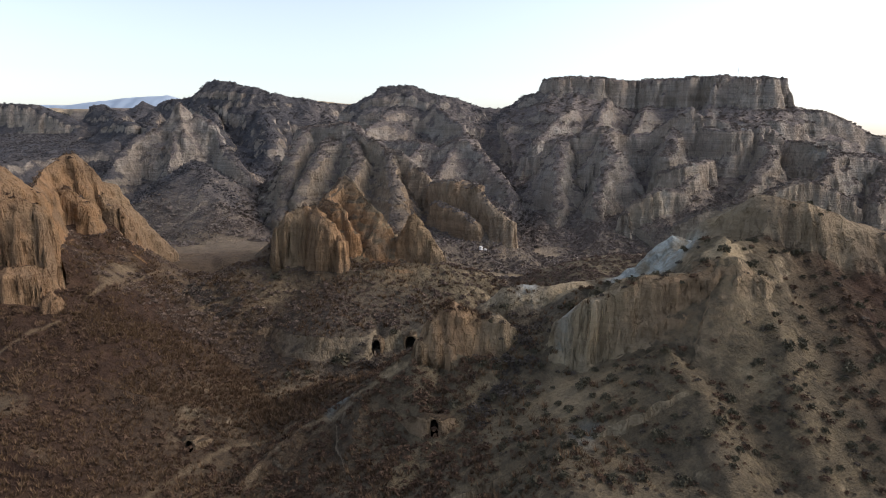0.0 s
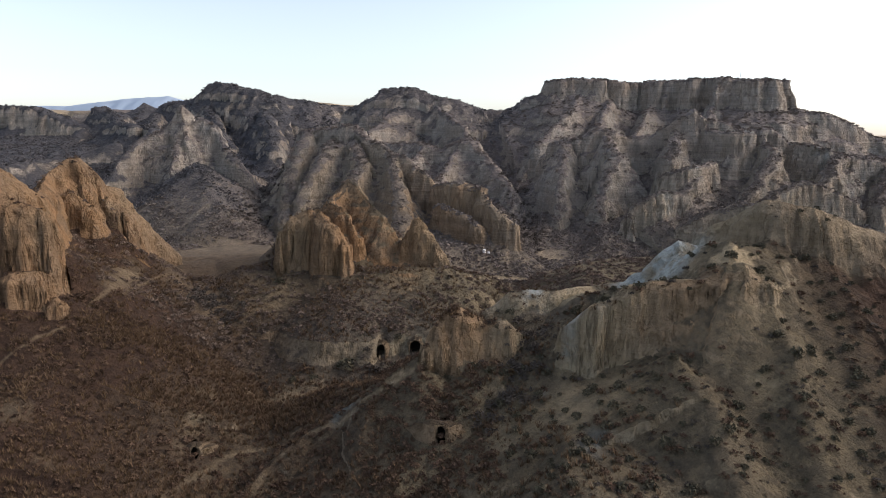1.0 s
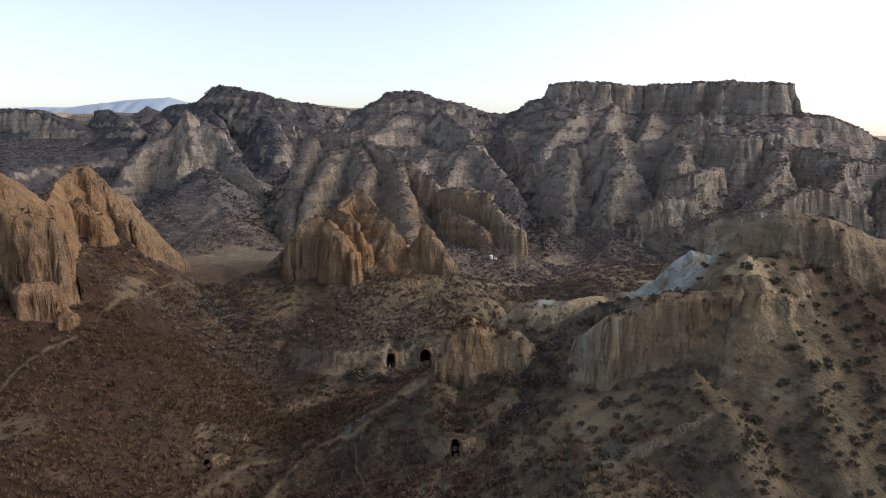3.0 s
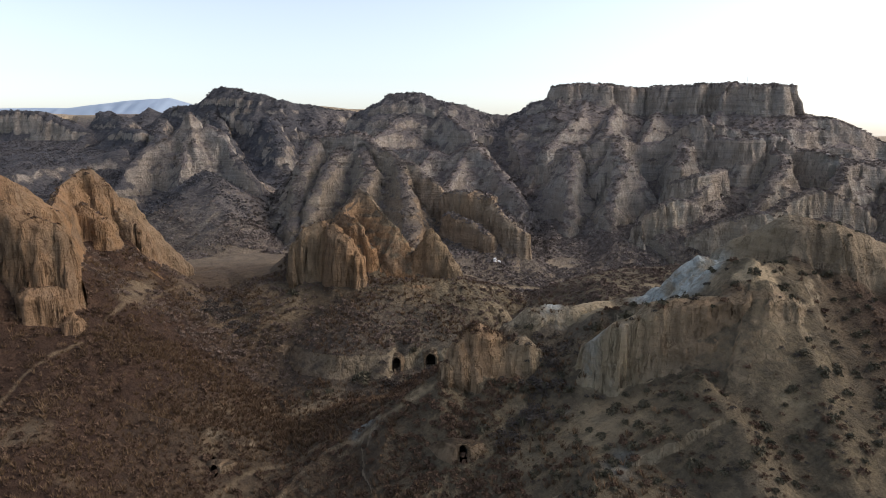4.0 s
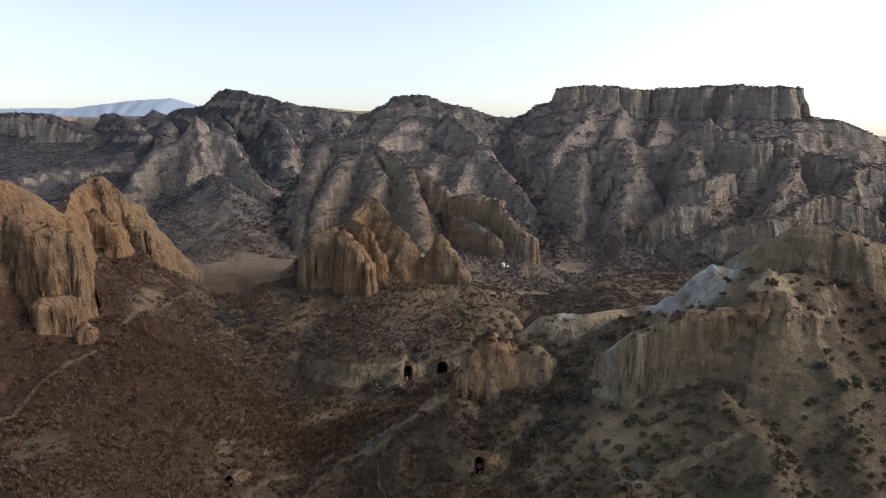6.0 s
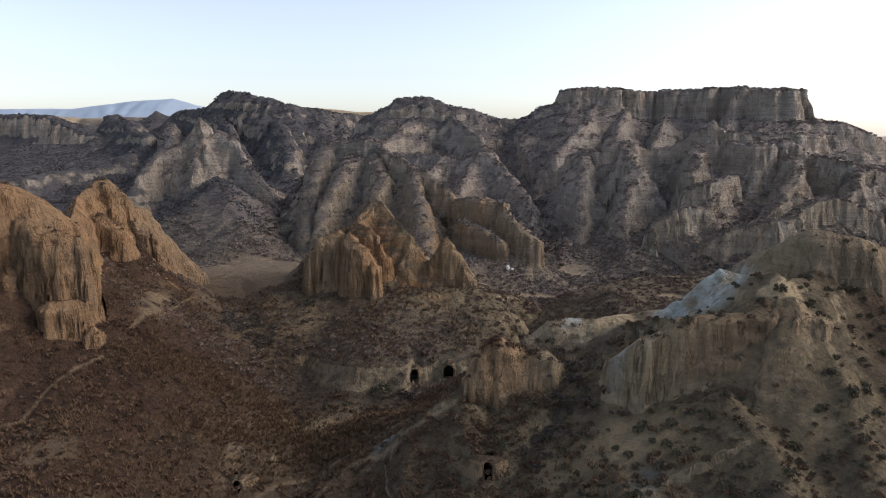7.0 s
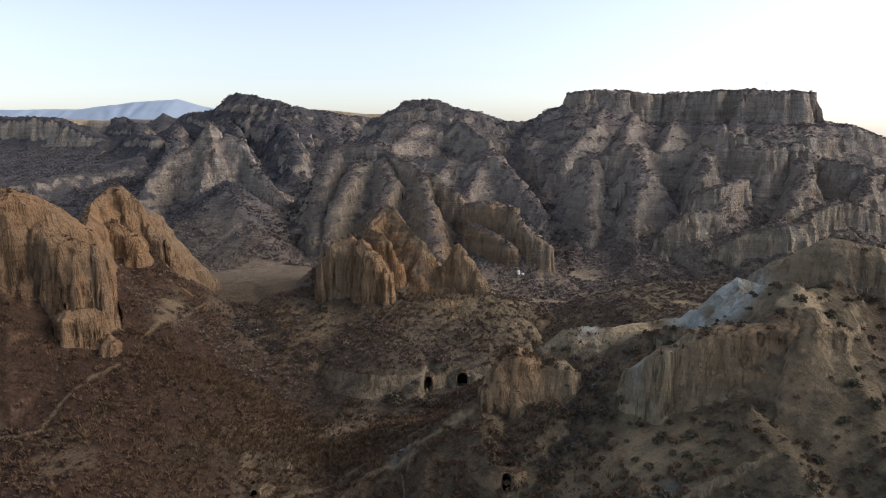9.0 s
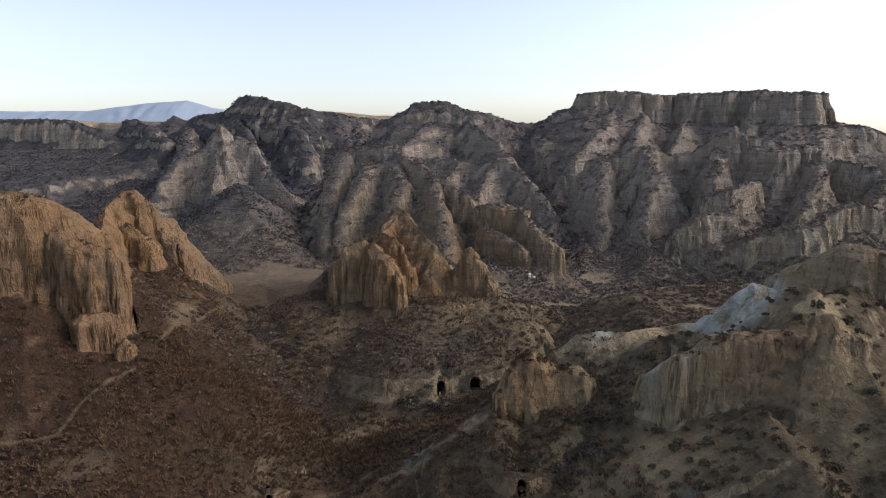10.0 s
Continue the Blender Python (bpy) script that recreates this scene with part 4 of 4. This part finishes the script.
def cave(x, y, floor, wide, high, turn, face_w, face_h, label):
    """A dug doorway: a rough cut face of clay with an arched opening, and the passage behind it. It looks towards -y before the turn."""
    rnd = random.Random(int(x * 10 + y))
    base = new("cave_entrance")
    tagged(base, label, "cave")
    base.matrix_world = pose(x, y, floor, 0, 0, turn)
    n = 17
    arch = [(-wide / 2, 0.0), (-wide / 2, high * 0.35)] + [(-wide / 2 * math.cos(math.pi * k / n), high * 0.62 + high * 0.38 * math.sin(math.pi * k / n)) for k in range(n + 1)] + [(wide / 2, high * 0.35), (wide / 2, 0.0)]
    arch = [(a + rnd.uniform(-0.05, 0.05), c + (rnd.uniform(-0.04, 0.04) if c > 0 else -0.3)) for a, c in arch]
    m = len(arch)
    outer = []
    for k in range(m):
        g = math.pi * k / (m - 1)
        outer.append((-face_w / 2 * math.cos(g) * rnd.uniform(0.85, 1.1), (face_h * (math.sin(g) ** 0.6) if 0 < k < m - 1 else -0.6) * rnd.uniform(0.9, 1.08)))
    verts, faces = [], []
    rings = ((arch, 0.05, 0.0), ([((3 * a[0] + o[0]) / 4, (3 * a[1] + o[1]) / 4) for a, o in zip(arch, outer)], -0.12, 0.1),
             ([((a[0] + o[0]) / 2, (a[1] + o[1]) / 2) for a, o in zip(arch, outer)], -0.05, 0.16), (outer, 0.5, 0.25), ([(o[0] * 1.4, o[1] * 0.92) for o in outer], 1.3, 0.3), ([(o[0] * 1.9, o[1] * 0.5) for o in outer], 3.4, 0.2))
    for pts, depth, shake in rings:
        verts += [(p[0], depth + rnd.uniform(-shake, shake) + 0.18 * max(0, p[1]), p[1]) for p in pts]
    for r in range(len(rings) - 1):
        for k in range(m - 1):
            a = r * m + k
            faces.append((a, a + m, a + m + 1, a + 1))
    face = part("rock_face", verts, faces, MARL, base, "rough cut yellowish clay face", True)
    for key, value in (("warm", 0.3), ("far", 0.0), ("red", 0.55), ("pale", 0.0), ("straw", 0.0), ("bare", 0.0), ("heath", 0.0)):
        face.data.attributes.new(key, "FLOAT", "POINT").data.foreach_set("value", np.full(len(verts), value, np.float32))
    verts, faces = [], []
    for depth, s in ((0.05, 1.0), (1.0, 1.02), (2.2, 0.95), (3.2, 0.7)):
        verts += [(p[0] * s, depth + (0.18 * max(0, p[1]) if depth < 0.1 else 0.3), p[1] * s) for p in arch]
    for r in range(3):
        for k in range(m - 1):
            a = r * m + k
            faces.append((a, a + 1, a + m + 1, a + m))
    faces.append(tuple(range(3 * m, 4 * m)))
    part("passage", verts, faces, DEEP, base, "dark dug passage")
    return base


# ---- scrub ----
def foliage(name, lo, hi):
    m, n, l, b = nodes_of(name)
    a = n.new("ShaderNodeAttribute")
    a.attribute_name = "tone"
    geo = n.new("ShaderNodeNewGeometry")
    info = n.new("ShaderNodeObjectInfo")
    f = maths(n, l, "ADD", maths(n, l, "MULTIPLY", a.outputs["Fac"], 0.7), maths(n, l, "MULTIPLY", maths(n, l, "ADD", info.outputs["Random"], geo.outputs["Random Per Island"]), 0.25))
    l.new(mix(n, l, f, lo, hi), b.inputs["Base Color"])
    b.inputs["Roughness"].default_value = 0.9
    b.inputs["Specular IOR Level"].default_value = 0.1
    return m


SCRUB = foliage("brown_scrub", (0.062, 0.040, 0.028), (0.125, 0.080, 0.052))
# scrub of the distant slopes, coloured lighter to stand for haze
HEATH = foliage("grey_brown_scrub", (0.122, 0.100, 0.086), (0.222, 0.184, 0.158))
SLOPES = foliage("brown_slope_scrub", (0.096, 0.070, 0.054), (0.178, 0.132, 0.101))
GREENS = foliage("grey_green_leaves", (0.054, 0.050, 0.034), (0.110, 0.096, 0.063))
# scrub of the far left slopes, haze mixed into its grey
DUSK = foliage("dusky_scrub", (0.072, 0.068, 0.069), (0.142, 0.131, 0.129))
PURPLE = foliage("dark_purple_brown_scrub", (0.042, 0.036, 0.031), (0.104, 0.085, 0.069))
BLOND = foliage("dry_grass", (0.065, 0.042, 0.026), (0.175, 0.113, 0.064))
TWIG = plain("twig_bark", (0.10, 0.075, 0.055), 0.9, 0.2, 20)


def cards(rng, count, size, flat=0.7):
    """Small leaf triangles in the shell of an uneven dome of radius 1: (count, 3, 3)."""
    a, h, r = rng.uniform(0, 2 * np.pi, count), rng.uniform(0.0, 1.0, count), rng.uniform(0.35, 1.0, count) ** 0.6
    lobe = 0.75 + 0.3 * np.sin(a * 3 + rng.uniform(0, 6)) * rng.uniform(0.3, 1)
    c = np.stack([np.cos(a) * np.sqrt(1 - h * h * 0.9) * r * lobe, np.sin(a) * np.sqrt(1 - h * h * 0.9) * r * lobe, h * flat * r * 1.1 + 0.05], -1)
    u = rng.normal(size=(count, 3))
    u /= np.linalg.norm(u, axis=1)[:, None]
    w = np.cross(u, rng.normal(size=(count, 3)))
    w /= np.linalg.norm(w, axis=1)[:, None]
    s = size * rng.uniform(0.6, 1.3, count)[:, None]
    return np.stack([c - u * s - w * s * 0.5, c + u * s - w * s * 0.4, c + w * s * 0.9], 1)


def blades(rng, count, lean=0.5):
    """Thin upright blades from one root, height about 1."""
    a = rng.uniform(0, 2 * np.pi, count)
    root = np.stack([np.cos(a), np.sin(a), np.zeros(count)], -1) * rng.uniform(0, 0.35, count)[:, None]
    tip = root + np.stack([np.cos(a) * lean, np.sin(a) * lean, np.ones(count)], -1) * rng.uniform(0.5, 1.1, count)[:, None]
    side = np.stack([-np.sin(a), np.cos(a), np.zeros(count)], -1) * 0.07
    return np.stack([root - side, root + side, tip], 1)


def joined(name, kinds, rng, places, radii, tall, material, label, category):
    """Many small plants as one mesh of triangles."""
    pick = rng.integers(0, len(kinds), len(places))
    turn = rng.uniform(0, 2 * np.pi, len(places))
    out, tones = [], []
    for k, kind in enumerate(kinds):
        sel = np.where(pick == k)[0]
        c, s = np.cos(turn[sel])[:, None, None], np.sin(turn[sel])[:, None, None]
        t = kind[None]
        v = np.stack([t[..., 0] * c - t[..., 1] * s, t[..., 0] * s + t[..., 1] * c, np.broadcast_to(t[..., 2] * tall, (len(sel), *kind.shape[:2]))], -1)
        v = v * radii[sel][:, None, None, None] + places[sel][:, None, None, :]
        out.append(v.reshape(-1, 3))
        tones.append(np.repeat(rng.uniform(0, 1, len(sel)), kind.shape[0] * 3))
    co, tone = np.concatenate(out), np.concatenate(tones)
    me = bpy.data.meshes.new(name)
    me.vertices.add(len(co))
    me.vertices.foreach_set("co", co.astype(np.float32).ravel())
    me.loops.add(len(co))
    me.loops.foreach_set("vertex_index", np.arange(len(co), dtype=np.int32))
    me.polygons.add(len(co) // 3)
    me.polygons.foreach_set("loop_start", np.arange(0, len(co), 3, dtype=np.int32))
    me.attributes.new("tone", "FLOAT", "POINT").data.foreach_set("value", tone.astype(np.float32))
    me.update(calc_edges=True)
    me.materials.append(material)
    return tagged(new(name, me), label, category, kind="stuff")


def strewn(rng, count, y0, y1, steep=0.95, spread=0.74, clump=0.0, size=14.0):
    """Places on the land between two distances, only where the slope holds plants."""
    y = rng.uniform(y0, y1, count)
    x = rng.uniform(-1, 1, count) * (y * spread + 12)
    g = geology(x, y)
    ok = (fbm(x, y, size, 3, 71) + rng.uniform(-0.6, 0.6, count) > clump) & (g["straw"] < 0.20) & (np.hypot((x + 58) / 18, (y - 164) / 22) > 1) & (g["pale"] < 0.5)
    x, y, bed = x[ok], y[ok], g["warm"][ok]
    z = total_height(x, y)
    slope = np.hypot(total_height(x + 0.6, y) - z, total_height(x, y + 0.6) - z) / 0.6
    ok = (slope < steep * rng.uniform(0.6, 1.25, len(x))) & ~((bed > 0.5) & (z > 4.5) & (slope > 0.9))
    return np.stack([x, y, z], -1)[ok]


rng = np.random.default_rng(5)
small = [cards(rng, 16, 0.42) for _ in range(6)]
finer = [cards(rng, 40, 0.26) for _ in range(6)]
finest = [cards(rng, 60, 0.21) for _ in range(6)]
for y0, y1, count, r0, r1, kinds in ((58, 112, 21000, 0.22, 0.9, finer), (112, 165, 15000, 0.3, 0.95, finer), (165, 215, 34000, 0.35, 0.95, small), (215, 300, 34000, 0.4, 1.1, small), (300, 430, 26000, 0.5, 1.2, small)):
    p = strewn(rng, count, y0, y1, steep=1.25 if y0 > 140 else 1.05, clump=-0.35)
    if y0 < 100:
        p = p[rng.uniform(0, 1, len(p)) < np.where(p[:, 0] > 6, 0.13, np.where(p[:, 0] < -24, 0.45, 0.9))]
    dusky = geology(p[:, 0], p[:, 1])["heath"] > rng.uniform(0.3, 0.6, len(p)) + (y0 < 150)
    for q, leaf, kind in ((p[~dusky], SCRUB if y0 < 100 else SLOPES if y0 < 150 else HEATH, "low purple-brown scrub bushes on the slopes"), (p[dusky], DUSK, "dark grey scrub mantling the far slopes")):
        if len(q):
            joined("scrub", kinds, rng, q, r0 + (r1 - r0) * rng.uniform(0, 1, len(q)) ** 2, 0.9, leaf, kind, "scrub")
hollow = []
for nodes, spread, count in (([(27, 196), (28, 215), (29, 236), (26, 255)], 5, 130), ([(-62, 196), (-61, 215), (-58, 240)], 5, 130), ([(-52, 131), (-48, 127), (-43, 122)], 4, 110), ([(40, 181), (60, 184), (75, 186)], 4, 60), ([(14, 97), (12, 90), (9, 83), (5, 80)], 3.0, 60), ([(-15, 113), (-5, 112)], 2.5, 26)):
    k = rng.integers(0, len(nodes) - 1, count)
    t = rng.uniform(0, 1, count)[:, None]
    a, c = np.array(nodes, float)[k], np.array(nodes, float)[k + 1]
    hollow.append(a + (c - a) * t + rng.normal(0, spread * 0.5, (count, 2)))
hollow = np.concatenate(hollow)
p = np.concatenate([hollow, total_height(hollow[:, 0], hollow[:, 1])[:, None]], 1)
joined("gully_bushes", [cards(rng, 70, 0.2, 0.9) for _ in range(5)], rng, p, 0.5 + 0.8 * rng.uniform(0, 1, len(p)) ** 1.6, 0.8, PURPLE, "dark bushes crowding the gully floors", "bushes")
tufts = [blades(rng, 12, 0.6) for _ in range(5)]
p = strewn(rng, 42000, 60, 150, clump=-0.1, size=9.0)
p = p[(p[:, 0] < 12 + rng.uniform(-15, 15, len(p)))]
for nodes, spread, count in (([(-40, 107), (-34, 102), (-28, 98), (-20, 98)], 5.0, 1500), ([(-60, 98), (-52, 104), (-44, 105)], 5.0, 900), ([(-48, 92), (-40, 92), (-36, 96)], 6.0, 700)):
    k, t = rng.integers(0, len(nodes) - 1, count), rng.uniform(0, 1, count)[:, None]
    a, c = np.array(nodes, float)[k], np.array(nodes, float)[k + 1]
    q = a + (c - a) * t + rng.normal(0, spread * 0.5, (count, 2))
    p = np.concatenate([p, np.concatenate([q, total_height(q[:, 0], q[:, 1])[:, None]], 1)])
joined("dry_grass", tufts, rng, p, rng.uniform(0.3, 1.0, len(p)) ** 1.3, 1.0, BLOND, "blond and reddish dry grass tufts", "grass")


p = strewn(rng, 1100, 58, 108, steep=1.3, clump=-0.5)
p = p[(p[:, 0] > 4) & (p[:, 0] < 70)]
joined("low_shrubs", finest, rng, p, 0.25 + 0.5 * rng.uniform(0, 1, len(p)) ** 2, 0.75, PURPLE, "low dark shrubs dotting the clay hillside", "shrubs")


def shrub(kind, material):
    base = new("shrub")
    tri = cards(rng, 150, 0.17)
    crown = part("crown", tri.reshape(-1, 3), np.arange(450).reshape(-1, 3), material, base)
    crown.data.attributes.new("tone", "FLOAT", "POINT").data.foreach_set("value", np.repeat(rng.uniform(0, 1, 150), 3).astype(np.float32))
    v, f = [], []
    for k in range(5):
        a, r = 2 * math.pi * k / 5 + rng.uniform(0, 0.6), rng.uniform(0.3, 0.6)
        n0 = len(v)
        v += [(0.04 * math.cos(q), 0.04 * math.sin(q), -0.25) for q in (0, 2.1, 4.2)]
        v += [(r * math.cos(a) + 0.012 * math.cos(q), r * math.sin(a) + 0.012 * math.sin(q), 0.6) for q in (0, 2.1, 4.2)]
        f += [(n0 + q, n0 + (q + 1) % 3, n0 + 3 + (q + 1) % 3, n0 + 3 + q) for q in range(3)]
    part("stem", v, f, TWIG, base)
    return tagged(base, kind, "shrub")


DARK = [shrub("round dark grey-green shrub on the clay slope", GREENS) for _ in range(3)]
BROWN = [shrub("leafless brown shrub on the dry slope", SCRUB) for _ in range(3)]
for proto in DARK + BROWN:
    proto["group"] = "shrubs on the near slopes"


def plant(kinds, x, y, z, r, tall=1.0):
    m = pose(x, y, z - 0.03, 0, 0, float(rng.uniform(0, 360)))
    ob = copy_thing(kinds[int(rng.integers(0, len(kinds)))], m)
    ob.scale = (r, r, r * tall)
    return ob


# named large bushes
for x, y, r in ((-36, 133, 1.5), (-18.6, 112, 2.3), (-9.4, 112, 1.3), (10, 98.3, 1.1), (41.3, 83.6, 1.0), (12.5, 106, 1.1), (1.6, 81.6, 1.1), (-9.5, 117.5, 1.1), (3.5, 96, 0.8), (-28, 109, 1.1), (-24.5, 109.5, 1.0), (6, 87, 1.1), (3.5, 90.2, 0.9), (-7, 146.8, 0.9)):
    plant(DARK, x, y, at(x, y), r, 0.9)
across, ahead = np.meshgrid(np.arange(8, 62, 2.6), np.arange(61, 97, 2.6))
across, ahead = across.ravel() + rng.uniform(-1.1, 1.1, across.size), ahead.ravel() + rng.uniform(-1.1, 1.1, ahead.size)
above = total_height(across, ahead)
steepness = np.hypot(total_height(across + 0.5, ahead) - above, total_height(across, ahead + 0.5) - above) / 0.5
holds = (steepness < 1.0) & (rng.uniform(0, 1, across.size) < 0.85)
for x, y, z in np.stack([across, ahead, above], -1)[holds].tolist():
    plant(DARK, x, y, z, float(rng.uniform(0.35, 0.6) + 0.6 * rng.uniform(0, 1) ** 2), float(rng.uniform(0.85, 1.2)))
spots = strewn(rng, 500, 70, 118, steep=1.0, clump=-0.2)
spots = spots[spots[:, 0] < 8][:50]
for x, y, z in spots:
    plant(BROWN, x, y, z, float(rng.uniform(0.35, 0.8)), float(rng.uniform(0.7, 1.0)))
for proto in DARK + BROWN:
    proto.matrix_world = pose(30 + 3 * rng.uniform(0, 3), 70, at(33, 70) - 0.2)

for spec in CAVES:
    cave(*spec)


# ---- mast on the mesa, white blocks ----
STEEL = plain("grey_steel", (0.42, 0.43, 0.44), 0.5, 0.1, 5)
WHITE = plain("whitewash", (0.72, 0.70, 0.66), 0.9, 0.12, 4)


def tube(x, y, z0, z1, r, lean=(0, 0)):
    v = [(x + r * math.cos(k * math.pi / 3), y + r * math.sin(k * math.pi / 3), z0) for k in range(6)] + [(x + lean[0] + 0.7 * r * math.cos(k * math.pi / 3), y + lean[1] + 0.7 * r * math.sin(k * math.pi / 3), z1) for k in range(6)]
    return v, [(k, (k + 1) % 6, 6 + (k + 1) % 6, 6 + k) for k in range(6)] + [tuple(range(6, 12))]


mast = tagged(new("mast"), "thin grey steel antenna mast on the mesa rim", "antenna mast")
mast.matrix_world = pose(139, 309, at(139, 309))
part("pole", *tube(0, 0, -0.5, 5.2, 0.07), STEEL, mast)
part("foot", *tube(0, 0, -0.4, 0.4, 0.3), STEEL, mast)
for k in range(3):
    a = 2 * math.pi * k / 3
    part("stay", *tube(1.6 * math.cos(a), 1.6 * math.sin(a), -0.3, 3.6, 0.02, (-1.6 * math.cos(a), -1.6 * math.sin(a))), STEEL, mast)


def block(name, x, y, sx, sy, sz, material, label, category):
    rnd = random.Random(int(x * 7 + y))
    v = [(sx * a * rnd.uniform(0.8, 1.1), sy * c * rnd.uniform(0.8, 1.1), sz * h * rnd.uniform(0.8, 1.1) - 0.2) for h in (0, 0.55, 1) for a, c in ((-0.5, -0.5), (0, -0.62), (0.5, -0.5), (0.6, 0), (0.5, 0.5), (0, 0.6), (-0.5, 0.5), (-0.6, 0))]
    f = [(r * 8 + k, r * 8 + (k + 1) % 8, r * 8 + 8 + (k + 1) % 8, r * 8 + 8 + k) for r in range(2) for k in range(8)] + [tuple(range(16, 24))]
    ob = part(name, v, f, material)
    ob.matrix_world = pose(x, y, at(x, y), 0, 0, rnd.uniform(0, 90))
    return tagged(ob, label, category)


block("white_boulder", 10.8, 178.2, 1.2, 0.8, 0.9, WHITE, "white boulder at the foot of the clay towers", "boulder")
block("white_boulder", 12.0, 178.6, 0.8, 0.8, 0.7, WHITE, "smaller white boulder beside the clay towers", "boulder")
block("white_stone", -48.5, 128.6, 0.5, 0.35, 0.3, WHITE, "small white stone in the dark gully", "stone")
